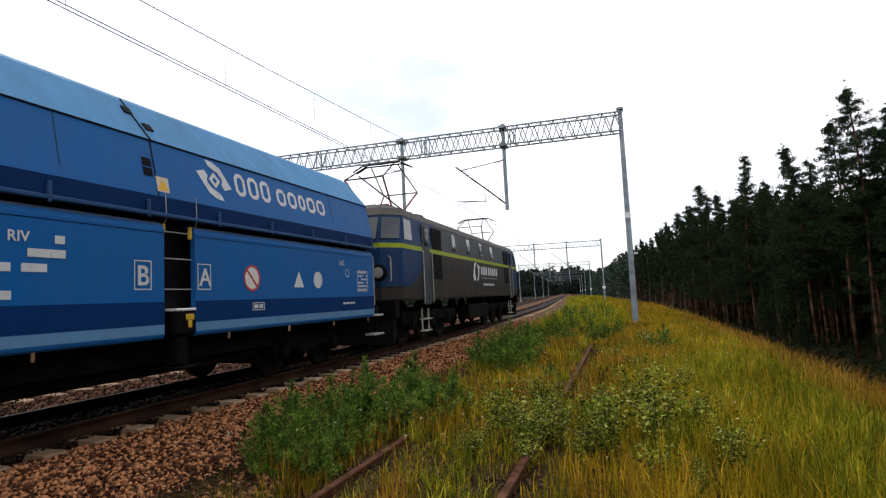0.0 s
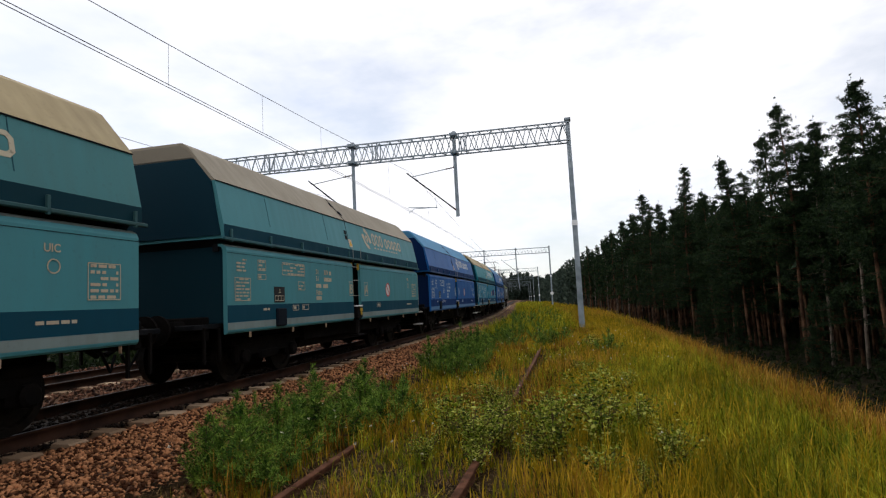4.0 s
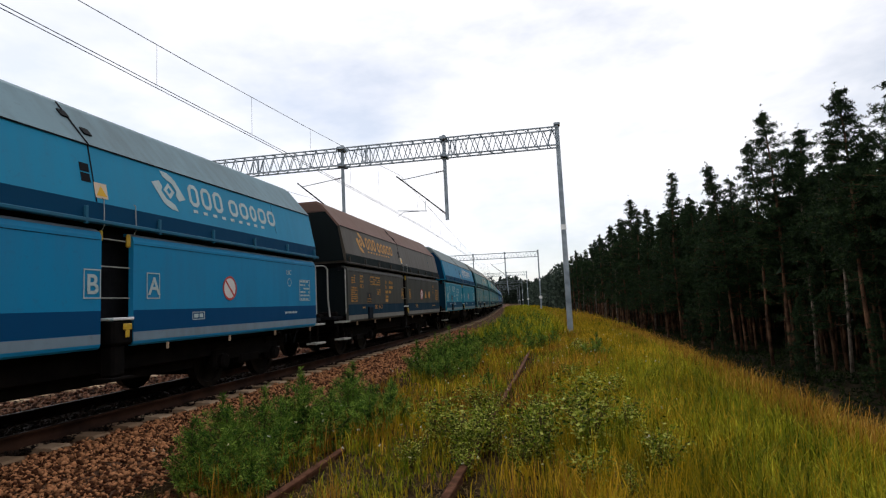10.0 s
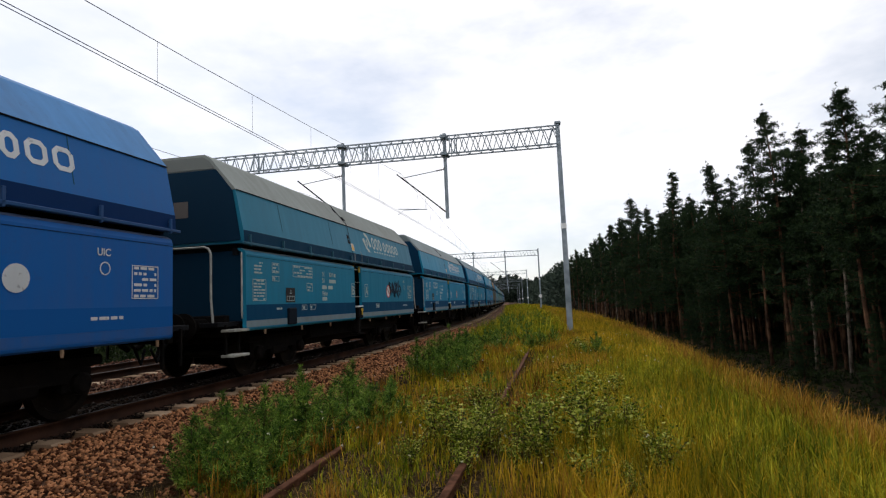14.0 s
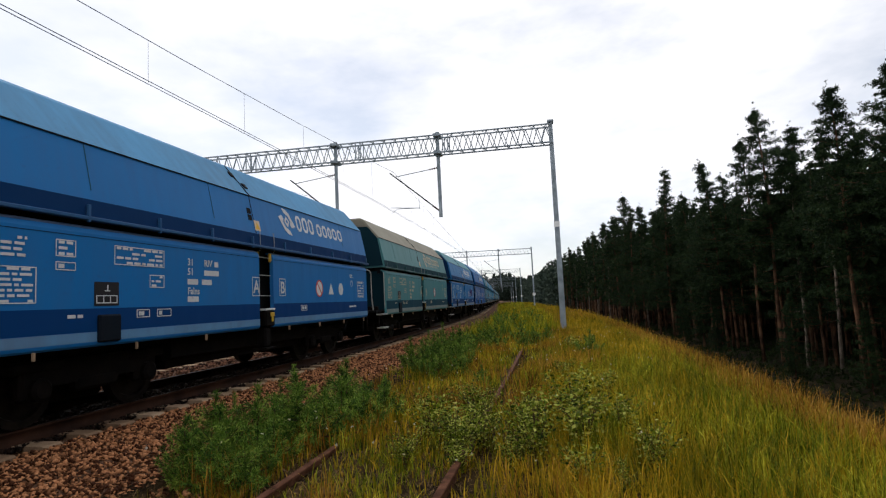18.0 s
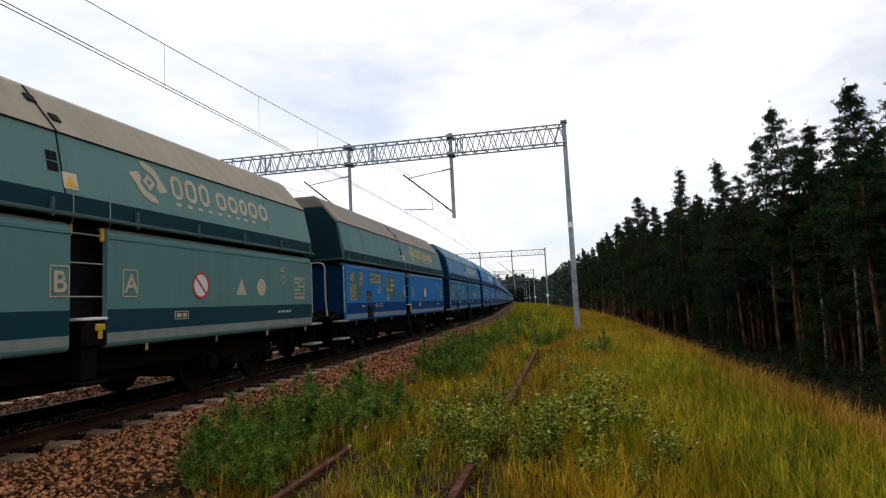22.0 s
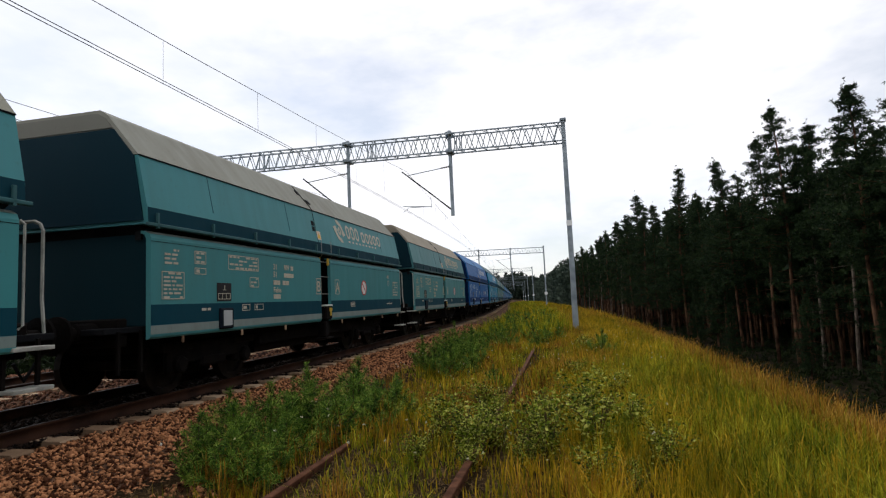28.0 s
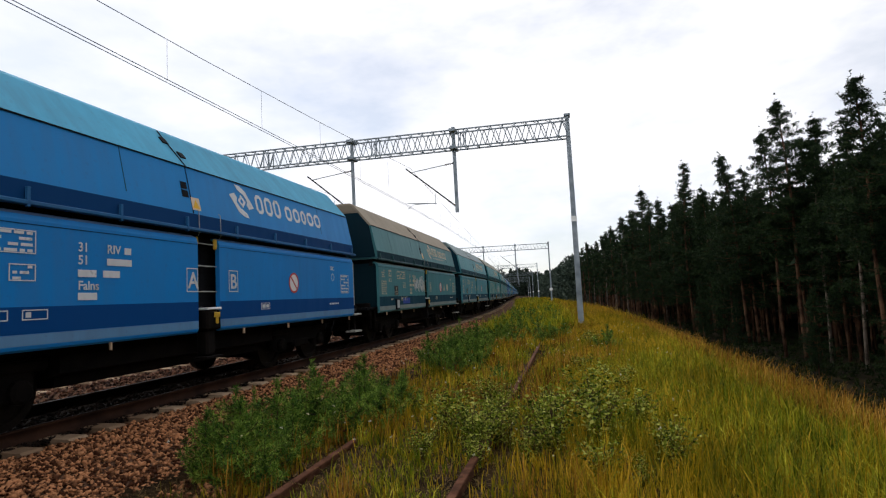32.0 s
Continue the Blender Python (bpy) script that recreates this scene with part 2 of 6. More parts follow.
# Straw tones, lowered so they carry some of the forest's shade.
M_STRAW = leafy("dry_grass", [(0.028, 0.011, 0.002), (0.155, 0.070, 0.007), (0.42, 0.21, 0.024), (0.66, 0.40, 0.09)], 0.5, 0.7, 0.25, 0.25, 5, 11.0)
M_LITTER = leafy("dry_litter", [(0.025, 0.014, 0.006), (0.085, 0.048, 0.018), (0.24, 0.15, 0.06)], 1.5, 0.8, 0.15, 0.75)
M_FLOWER = leafy("pale_flowers", [(0.60, 0.56, 0.30), (0.75, 0.74, 0.66)], 3, 0.6, 0.3)
M_GLASS, _n, _l, _b = node_mat("cab_glass", 0.05)
_b.inputs["Base Color"].default_value = (0.02, 0.025, 0.03, 1)
_b.inputs["Specular IOR Level"].default_value = 0.9


# ---------------------------------------------------------------- mesh tools
class Shape:
    """Collects vertices and faces for one mesh."""

    def __init__(self):
        self.v, self.f = [], []

    def add(self, verts, faces):
        k = len(self.v)
        self.v += [tuple(p) for p in verts]
        self.f += [tuple(i + k for i in q) for q in faces]
        return self

    def box(self, x0, y0, z0, x1, y1, z1, b=0.0):
        """A box with chamfered edges."""
        lo, hi = (x0, y0, z0), (x1, y1, z1)
        b = min(b, (x1 - x0) * 0.45, (y1 - y0) * 0.45, (z1 - z0) * 0.45)
        if b <= 0:
            return self.add([(x0, y0, z0), (x1, y0, z0), (x1, y1, z0), (x0, y1, z0), (x0, y0, z1), (x1, y0, z1), (x1, y1, z1), (x0, y1, z1)],
                            [(3, 2, 1, 0), (4, 5, 6, 7), (0, 1, 5, 4), (1, 2, 6, 5), (2, 3, 7, 6), (3, 0, 4, 7)])
        bm = bmesh.new()
        bmesh.ops.create_cube(bm, size=1)
        for v in bm.verts:
            v.co = Vector([lo[i] if v.co[i] < 0 else hi[i] for i in range(3)])
        bmesh.ops.bevel(bm, geom=bm.edges[:], offset=b, segments=1, affect="EDGES")
        bm.verts.index_update()
        self.add([v.co for v in bm.verts], [[v.index for v in f.verts] for f in bm.faces])
        bm.free()
        return self

    def prism(self, pts, y0, y1):
        """A polygon in x, z carried along y, capped. Points counter-clockwise seen from -y."""
        n = len(pts)
        v = [(x, y0, z) for x, z in pts] + [(x, y1, z) for x, z in pts]
        f = [(i, (i + 1) % n, n + (i + 1) % n, n + i) for i in range(n)]
        return self.add(v, f + [tuple(range(n))[::-1], tuple(range(n, 2 * n))])

    def tube(self, pts, r, n=6, r1=None):
        """A round bar along a line of points, tapering from r to r1."""
        pts = [Vector(p) for p in pts]
        r1 = r if r1 is None else r1
        v, f = [], []
        for i, p in enumerate(pts):
            d = (pts[min(i + 1, len(pts) - 1)] - pts[max(i - 1, 0)]).normalized()
            a = d.cross(Vector((0, 0, 1)) if abs(d.z) < 0.95 else Vector((1, 0, 0))).normalized()
            b = a.cross(d)
            rr = r + (r1 - r) * i / max(1, len(pts) - 1)
            v += [p + (a * math.cos(2 * math.pi * k / n) + b * math.sin(2 * math.pi * k / n)) * rr for k in range(n)]
        for i in range(len(pts) - 1):
            f += [(i * n + k, (i + 1) * n + k, (i + 1) * n + (k + 1) % n, i * n + (k + 1) % n) for k in range(n)]
        f += [tuple(range(n)), tuple(range((len(pts) - 1) * n, len(pts) * n))[::-1]]
        return self.add(v, f)

    def disc(self, c, prof, axis=0, n=20):
        """A turned solid: prof lists (offset along the axis, radius)."""
        v, f = [], []
        for o, r in prof:
            for k in range(n):
                a = 2 * math.pi * k / n
                p = [math.cos(a) * r, math.sin(a) * r]
                p.insert(axis, o)
                v.append((c[0] + p[0], c[1] + p[1], c[2] + p[2]))
        for i in range(len(prof) - 1):
            f += [(i * n + k, i * n + (k + 1) % n, (i + 1) * n + (k + 1) % n, (i + 1) * n + k) for k in range(n)]
        f += [tuple(range(n))[::-1], tuple(range((len(prof) - 1) * n, len(prof) * n))]
        return self.add(v, f)

    def mesh(self, name, mat, smooth=False):
        me = bpy.data.meshes.new(name)
        me.from_pydata(self.v, [], self.f)
        me.materials.append(mat)
        if not smooth:
            bm = bmesh.new()
            bm.from_mesh(me)
            bmesh.ops.recalc_face_normals(bm, faces=bm.faces)
            bm.to_mesh(me)
            bm.free()
        else:
            me.shade_smooth()
        return me


def part(name, shape, mat, parent=None, label="", colour=None, smooth=False):
    """ONE mesh object under a thing or under a part."""
    ob = new(name, shape if isinstance(shape, bpy.types.Mesh) else shape.mesh(name, mat, smooth))
    if parent is not None:
        ob.parent = parent
    if colour:
        ob.color = (*colour, 1)
    return tagged(ob, label=label)


def raw(name, verts, faces, mat):
    """A mesh straight from arrays, all faces with the same number of corners."""
    me = bpy.data.meshes.new(name)
    verts, faces = np.asarray(verts, np.float32), np.asarray(faces, np.int32)
    k = faces.shape[1]
    me.vertices.add(len(verts))
    me.vertices.foreach_set("co", verts.ravel())
    me.loops.add(faces.size)
    me.loops.foreach_set("vertex_index", faces.ravel())
    me.polygons.add(len(faces))
    me.polygons.foreach_set("loop_start", np.arange(0, faces.size, k, dtype=np.int32))
    me.update(calc_edges=True)
    me.materials.append(mat)
    return me


# ---------------------------------------------------------------- the line of the railway
GAP, BEND, START, LAST = 7.15, 0.0018, 11.3, 66.0     # metres from the eye, curvature to the left, where the bend begins and ends
RAD = 1 / BEND
SWING = (LAST - START) * BEND             # the whole turn, radians


def along(s, lat=0.0, z=0.0):
    """The place at s metres along the near track, lat metres to its right."""
    if s <= START:
        return Vector((-GAP + lat, s, z))
    e = min(s - START, LAST - START) * BEND
    rest = max(s - LAST, 0)
    return Vector((-GAP - RAD + (RAD + lat) * math.cos(e) - rest * math.sin(e), START + (RAD + lat) * math.sin(e) + rest * math.cos(e), z))


def heading(s):
    return math.degrees(min(max(s - START, 0) * BEND, SWING))


def station(s, lat=0.0, z=0.0, turn=0.0):
    p = along(s, lat, z)
    return pose(p.x, p.y, p.z, 0, 0, heading(s) + turn)


def lat_of(x, y):
    """Distance to the right of the near track's middle (arrays)."""
    dx, dy = x + GAP + RAD, y - START
    bent = np.hypot(dx, np.maximum(dy, 0)) - RAD
    straight = dx * math.cos(SWING) + dy * math.sin(SWING) - RAD
    return np.where(y < START, x + GAP, np.where(np.arctan2(dy, np.maximum(dx, 1.0)) < SWING, bent, straight))


def ground_z(x, y):
    """Height of the ground: a flat shelf beside the track, then the bank down to the forest floor."""
    lat = lat_of(np.asarray(x, float), np.asarray(y, float))
    z = np.full(lat.shape, -0.42)
    z = np.where((lat > 2.0) & (lat < 9.2), -0.42 + 0.05 * np.sin(lat * 2.3) * np.sin(y * 0.7), z)
    t = np.clip((lat - 9.0) / 6.5, 0, 1)
    z = z - 2.7 * t * t * (3 - 2 * t)
    z = np.where(lat < -7.0, -0.42 - 0.5 * np.clip((-7.0 - lat) / 6, 0, 1), z)
    z = z + np.where(lat > 16, 0.15 * np.sin(x * 0.7) * np.sin(y * 0.5), 0)
    return z


# ---------------------------------------------------------------- ground
def axis_steps(lo, hi, near_lo, near_hi, step, grow=1.22):
    a = list(np.arange(near_lo, near_hi + 1e-6, step))
    d = step
    while a[-1] < hi:
        d *= grow
        a.append(a[-1] + d)
    d = step
    while a[0] > lo:
        d *= grow
        a.insert(0, a[0] - d)
    return np.array(a)


def build_ground():
    xs, ys = axis_steps(-2500, 2500, -16, 16, 0.5), axis_steps(-1500, 2500, -4, 60, 0.8)
    gx, gy = np.meshgrid(xs, ys)
    v = np.stack([gx, gy, ground_z(gx, gy)], -1).reshape(-1, 3)
    nx, ny = len(xs), len(ys)
    i = (np.arange(ny - 1)[:, None] * nx + np.arange(nx - 1)).ravel()
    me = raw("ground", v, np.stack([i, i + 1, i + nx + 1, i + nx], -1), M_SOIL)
    me.materials.append(M_DIMHUMUS)
    mid = v[np.stack([i, i + nx + 1], -1)].mean(1)
    # Faces under the woods and beyond the far track take the shade-darkened humus.
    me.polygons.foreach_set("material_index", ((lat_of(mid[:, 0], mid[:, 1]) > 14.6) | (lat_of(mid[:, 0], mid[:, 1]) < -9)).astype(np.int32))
    me.shade_smooth()
    tagged(new("ground", me), "dry sandy ground with grass litter beside a railway", "ground", kind="structure")


build_ground()


def swept(profile, s0, s1, step, base=0.0):
    """A profile (lat, z) carried along the railway; lat is shifted by base."""
    n = len(profile)
    ss = np.concatenate([np.arange(s0, s1, step), [s1]])
    v = [along(s, lat + base, z) for s in ss for lat, z in profile]
    f = [(i * n + k, i * n + k + 1, (i + 1) * n + k + 1, (i + 1) * n + k) for i in range(len(ss) - 1) for k in range(n - 1)]
    return v, f


TRACK_TWO = -4.25
for nm, base in (("ballast_bed_near_track", 0.0), ("ballast_bed_far_track", TRACK_TWO)):
    v, f = swept([(-3.2, -0.49), (-2.35, -0.24), (-1.6, -0.20), (-0.5, -0.235), (0.5, -0.235), (1.0, -0.225), (1.6, -0.225), (2.1, -0.265), (3.1, -0.50)], -440, 430, 4.0, base)
    tagged(part(nm, raw(nm, v, f, M_BED), M_BED), "reddish brown crushed stone track bed", "ballast", kind="structure")

# Strip between the rails, under-train shadow put into its black colour.
v, f = swept([(-0.70, -0.175), (-0.62, -0.150), (-0.2, -0.165), (0.2, -0.165), (0.62, -0.150), (0.70, -0.175)], -6, 300, 3.0, 0.0)
tagged(part("oily_bed_near_track", raw("oily_bed_near_track", v, f, M_OILSHADE), M_OILSHADE), "oily crushed stone between the rails, blackened for the train's shade", "ballast", kind="structure")

RAIL_PROF = [(-0.07, -0.17), (-0.07, -0.158), (-0.012, -0.14), (-0.010, -0.045), (-0.036, -0.03), (-0.036, -0.006), (-0.028, 0.0),
             (0.028, 0.0), (0.036, -0.006), (0.036, -0.03), (0.010, -0.045), (0.012, -0.14), (0.07, -0.158), (0.07, -0.17)]


def rails():
    for base, nm in ((0.0, "near"), (TRACK_TWO, "far")):
        for side in (-0.753, 0.753):
            v, f = swept(RAIL_PROF, -440, 430, 3.0, base + side)
            rail = tagged(part("rail", raw("rail", v, f, M_RAIL), M_RAIL), "brown steel running rail of the " + nm + " track", "rail", "running rails", "structure")
            v, f = swept([(-0.024, 0.0012), (0.024, 0.0012)], -440, 430, 3.0, base + side)
            part("rail_head", raw("rail_head", v, f, M_TREAD), M_TREAD, rail, "polished running surface")


rails()


def old_siding():
    """The disused siding, two rusty rails sunk in the grass."""
    for x, y0, y1 in ((-2.62, -6.6, 8.6), (-1.10, -6.6, 60.0)):
        s = Shape()
        ys = np.arange(y0, y1, 1.6)
        for a, b in zip(ys[:-1], ys[1:]):
            pa, pb = along(a, x + GAP - 0.012 * max(a - 5, 0)), along(b, x + GAP - 0.012 * max(b - 5, 0))
            k = len(s.v)
            n = len(RAIL_PROF)
            for p in (pa, pb):
                s.v += [(p.x + l * 1.05, p.y, z - 0.31) for l, z in RAIL_PROF]
            s.f += [(k + i, k + (i + 1) % n, k + n + (i + 1) % n, k + n + i) for i in range(n)]
        tagged(part("siding_rail", s, M_RUST), "rusty disused siding rail sunk in tall grass", "rail", "disused siding rails", "structure")


old_siding()

# ---------------------------------------------------------------- overhead line
SPANS = [25.5, 90.0, 152.0, 214.0, 276.0, 338.0]


def truss_box(x0, x1, z0, z1, w, n, parent, fine):
    """Lattice beam between x0 and x1: four chords and zig-zag braces."""
    for y in (-w, w):
        for z in (z0, z1):
            part("chord", Shape().box(x0, y - 0.03, z - 0.03, x1, y + 0.03, z + 0.03, 0.008), M_GALV, parent)
    d = (x1 - x0) / n
    up = Shape().tube([(0, 0, z0), (d / 2, 0, z1)], 0.02, 5).mesh("brace", M_GALV)
    down = Shape().tube([(d / 2, 0, z1), (d, 0, z0)], 0.02, 5).mesh("brace", M_GALV)
    flat = Shape().tube([(0, -w, 0), (d / 2, w, 0)], 0.014, 4).mesh("brace", M_GALV)
    if not fine:
        s = Shape()
        for i in range(n):
            for y in (-w, w):
                s.tube([(x0 + i * d, y, z0), (x0 + (i + 0.5) * d, y, z1), (x0 + (i + 1) * d, y, z0)], 0.02, 4)
        part("lattice", s, M_GALV, parent)
        return
    for x in (-14.6, -9.0, -4.8):
        for e in (-0.12, 0.12):
            for y in (-w, w):
                part("splice_upright", Shape().box(x + e - 0.02, y - 0.02, z0, x + e + 0.02, y + 0.02, z1), M_GALV, parent)
    for i in range(n):
        for y in (-w, w):
            for me in (up, down):
                ob = part("brace", me, M_GALV, parent)
                ob.location = (x0 + i * d + (d * 0.3 if y > 0 and i < n - 1 else 0), y, 0)
        for z in (z0, z1):
            ob = part("brace", flat, M_GALV, parent)
            ob.location = (x0 + i * d, 0, z)


def insulator(p, q, parent, r=0.055):
    p, q = Vector(p), Vector(q)
    s = Shape()
    for i in range(4):
        a, b = p.lerp(q, i / 4), p.lerp(q, (i + 0.5) / 4)
        s.tube([a, a.lerp(b, 0.5), b], r, 8, r * 0.5)
    part("insulator", s, M_INSUL, parent, "brown ribbed insulator")


def cantilever(x, zb, side, parent):
    """Bracket arms from a drop tube at x, reaching 2.3 m to the side."""
    e = x + side * 2.35
    part("stay_arm", Shape().tube([(x, 0, zb + 0.25), (x + side * 1.2, 0, zb + 1.28), (e, 0, zb + 2.25)], 0.035, 6), M_DARK, parent)
    part("top_arm", Shape().tube([(x, 0, zb + 2.32), (x + side * 2.1, 0, zb + 2.05)], 0.02, 6), M_GALV, parent)
    insulator((x + side * 0.08, 0, zb + 2.31), (x + side * 0.5, 0, zb + 2.26), parent)
    insulator((x + side * 0.1, 0, zb + 0.33), (x + side * 0.42, 0, zb + 0.6), parent)
    part("registration_arm", Shape().tube([(x + side * 0.95, 0, zb + 0.49), (e + side * 0.0, 0, zb + 0.60)], 0.02, 6), M_GALV, parent)
    part("steady_arm", Shape().tube([(x + side * 1.0, 0, zb + 0.50), (e - side * 0.3, 0, zb + 0.52), (e, 0, zb + 0.32)], 0.014, 6), M_GALV, parent)
    part("dropper", Shape().tube([(x + side * 1.0, 0, zb + 0.45), (x + side * 1.0, 0, zb + 0.98)], 0.012, 5), M_GALV, parent)


def gantry(fine):
    """Two posts, a lattice beam over both tracks, drop tubes with brackets. Origin: the right post's foot, x towards its right."""
    g = new("catenary_gantry")
    foot, top = -0.6, 8.75
    for x, nm in ((0.0, "post"), (-18.2, "post")):
        for dy in (-0.085, 0.085):
            part("post_channel", Shape().prism([(x - 0.125, foot), (x + 0.125, foot), (x + 0.09, top + 0.35), (x - 0.09, top + 0.35)], dy - 0.012, dy + 0.012), M_GALV, g, "galvanised steel channel")
        part("post_web", Shape().box(x - 0.06, -0.072, foot, x + 0.06, 0.072, top + 0.35), M_GALV, g)
        part("footing", Shape().box(x - 0.35, -0.35, -1.0, x + 0.35, 0.35, -0.42, 0.04), M_SLEEPER, g, "concrete footing block")
        part("cap", Shape().box(x - 0.14, -0.2, top + 0.3, x + 0.14, 0.2, top + 0.42, 0.02), M_GALV, g)
    part("white_band", Shape().box(-0.125, -0.105, 4.32, 0.125, 0.105, 4.56, 0.01), M_WHITE, g, "white painted band")
    truss_box(-18.1, 0.05, 8.12, 8.95, 0.26, 34, g, fine)
    for x, zb in ((-5.2, 5.15), (-10.2, 5.25)):
        part("drop_tube", Shape().tube([(x, 0, zb), (x, 0, 9.15)], 0.085, 8), M_GALV, g, "square galvanised drop tube")
        for z in (8.05, 8.88):
            part("hanger_clamp", Shape().box(x - 0.16, -0.34, z, x + 0.16, 0.34, z + 0.15, 0.02), M_GALV, g)
        cantilever(x, zb, -1, g)
    return tagged(g, "galvanised steel catenary gantry with lattice beam over two tracks", "gantry", "catenary gantries")


gantry(True).matrix_basis = station(SPANS[0], 7.35)
_g = gantry(False)
_g.matrix_basis = station(SPANS[1], 8.1)
part("round_sign", Shape().disc((0, -0.16, 1.75), [(0, 0.26), (0.02, 0.26)], 1, 20), M_WHITE, _g, "round white sign plate")
for _s in SPANS[2:]:
    copy_thing(_g, station(_s, 8.1))


def sag(p, low, high=1.9):
    """Height along a span, 0..1, between supports 1.9 above the contact wire."""
    return low + 4 * (high - low) * (p - 0.5) ** 2


def overhead_wires():
    cross = [-37.0] + SPANS
    for base, nm in ((0.0, "near"), (TRACK_TWO, "far")):
        for dl in (-0.05, 0.05):
            s = Shape().tube([along(a, base + dl, 5.52) for a in np.arange(-37, 340, 6.0)], 0.008, 5)
            tagged(part("contact_wire", s, M_WIRE), "thin grooved copper contact wire over the " + nm + " track", "wire", "contact wires")
        pts = []
        for a, b in zip(cross[:-1], cross[1:]):
            pts += [along(a + (b - a) * i / 12, base, 5.52 + (sag(i / 12, 0.49) if base == 0 else sag(i / 12, 0.15, 1.1))) for i in range(12)]
        tagged(part("messenger_wire", Shape().tube(pts, 0.008, 5), M_WIRE), "stranded messenger wire over the " + nm + " track", "wire", "messenger wires")
        for a, b in zip(cross[:4], cross[1:5]):
            for i in range(1, 19):
                q = a + 0.1 + i * 3.27
                p = (q - a) / (b - a)
                tagged(part("wire_dropper", Shape().tube([along(q, base, 5.52), along(q, base, 5.52 + (sag(p, 0.49) if base == 0 else sag(p, 0.15, 1.1)))], 0.0042, 4), M_WIRE), "thin dropper between messenger and contact wire", "wire", "wire droppers")


overhead_wires()


# ---------------------------------------------------------------- the freight train
PITCH, HALF = 13.525, 5.87        # wagon length over buffers, half its body


def run(t):
    """Where the leading end of the first wagon stands on the line at t seconds."""
    return 12.008 + 12.0928 * t + 0.01193 * t * t - 0.000156 * t ** 3


DARKBAND = (0.003, 0.046, 0.098)
DEEPBAND = (0.002, 0.008, 0.022)


def wall_x(z):
    return 1.515 - 0.155 * (z - 2.72) / 0.76


def bogie(parent, y):
    b = part("bogie", Shape().box(-0.95, y - 0.25, 0.62, 0.95, y + 0.25, 0.86, 0.04), M_GRIME, parent, "grimy two-axle bogie")
    part("brake_rigging", Shape().box(-0.62, y - 0.58, 0.20, 0.62, y + 0.58, 0.62, 0.05), M_GRIME, b)
    for sx in (-1, 1):
        s = Shape()
        x0, x1 = (0.93, 1.07) if sx > 0 else (-1.07, -0.93)
        for side in (-1, 1):
            s.box(x0, y + side * 0.9 - 0.22, 0.33, x1, y + side * 0.9 + 0.22, 0.72, 0.04)
            s.box(x0 - 0.03, y + side * 0.9 - 0.36, 0.66, x1 + 0.03, y + side * 0.9 + 0.36, 0.80, 0.03)
        s.prism([(x0, 0.48), (x1, 0.48), (x1, 0.78), (x0, 0.78)], y - 0.75, y + 0.75)
        s.box(x0 - 0.02, y - 0.35, 0.36, x1 + 0.02, y + 0.35, 0.55, 0.04)
        part("side_frame", s, M_GRIME, b)
        for side in (-1, 1):
            part("axle_box", Shape().disc((sx * 1.08, y + side * 0.9, 0.46), [(-0.06, 0.14), (0.05, 0.14), (0.08, 0.10)], 0, 12), M_GRIME, b)
    for side in (-1, 1):
        s = Shape().tube([(-1.0, 0, 0), (1.0, 0, 0)], 0.08, 8)
        for sx in (-1, 1):
            x = sx * 0.755
            s.disc((x, 0, 0), [(-0.065, 0.36), (-0.065, 0.46), (0.03, 0.455), (0.065, 0.45 if sx > 0 else 0.455), (0.065, 0.36), (0.025, 0.34), (0.02, 0.14), (0.07, 0.13)] if sx > 0 else
                   [(-0.07, 0.13), (-0.02, 0.14), (-0.025, 0.34), (-0.065, 0.36), (-0.065, 0.45), (-0.03, 0.455), (0.065, 0.46), (0.065, 0.36)], 0, 22)
        w = part("wheelset", s, M_WHEEL, parent, "worn steel wheelset")
        w.location = (0, y + side * 0.9, 0.46)


def marks_block(y0, y1, z0, z1, rows, seed, frame_line=True):
    """Rows of short painted bars, where small writing stands."""
    rnd = random.Random(seed)
    s = Shape()
    x = 1.525
    h = (z1 - z0) / rows
    for r in range(rows):
        z = z1 - (r + 1) * h + h * 0.25
        y = y0 + 0.04
        while y < y1 - 0.06:
            w = rnd.uniform(0.05, 0.16)
            if rnd.random() < 0.8:
                s.box(x, y, z, x + 0.003, min(y + w, y1 - 0.04), z + h * 0.5)
            y += w + 0.03
    if frame_line:
        for a, b, c, d in ((y0, z0, y1, z0 + 0.012), (y0, z1 - 0.012, y1, z1), (y0, z0, y0 + 0.012, z1), (y1 - 0.012, z0, y1, z1)):
            s.box(x, a, b, x + 0.003, c, d)
    return s


def flat_ring(y, z, r, r2, n=28, x=1.526, th=0.003):
    s = Shape()
    v = []
    for q in (r, r2):
        for dx in (0, th):
            v += [(x + dx, y + math.cos(2 * math.pi * k / n) * q, z + math.sin(2 * math.pi * k / n) * q) for k in range(n)]
    f = []
    for k in range(n):
        k2 = (k + 1) % n
        f += [(k, k2, n + k2, n + k), (n + k, n + k2, 3 * n + k2, 3 * n + k), (3 * n + k, 3 * n + k2, 2 * n + k2, 2 * n + k)]
    return s.add(v, f)


def plate(poly, x, th=0.003):
    """A thin plate from a polygon in y, z at x."""
    n = len(poly)
    v = [(x, y, z) for y, z in poly] + [(x + th, y, z) for y, z in poly]
    return Shape().add(v, [tuple(range(n))[::-1], tuple(range(n, 2 * n))] + [(i, (i + 1) % n, n + (i + 1) % n, n + i) for i in range(n)])


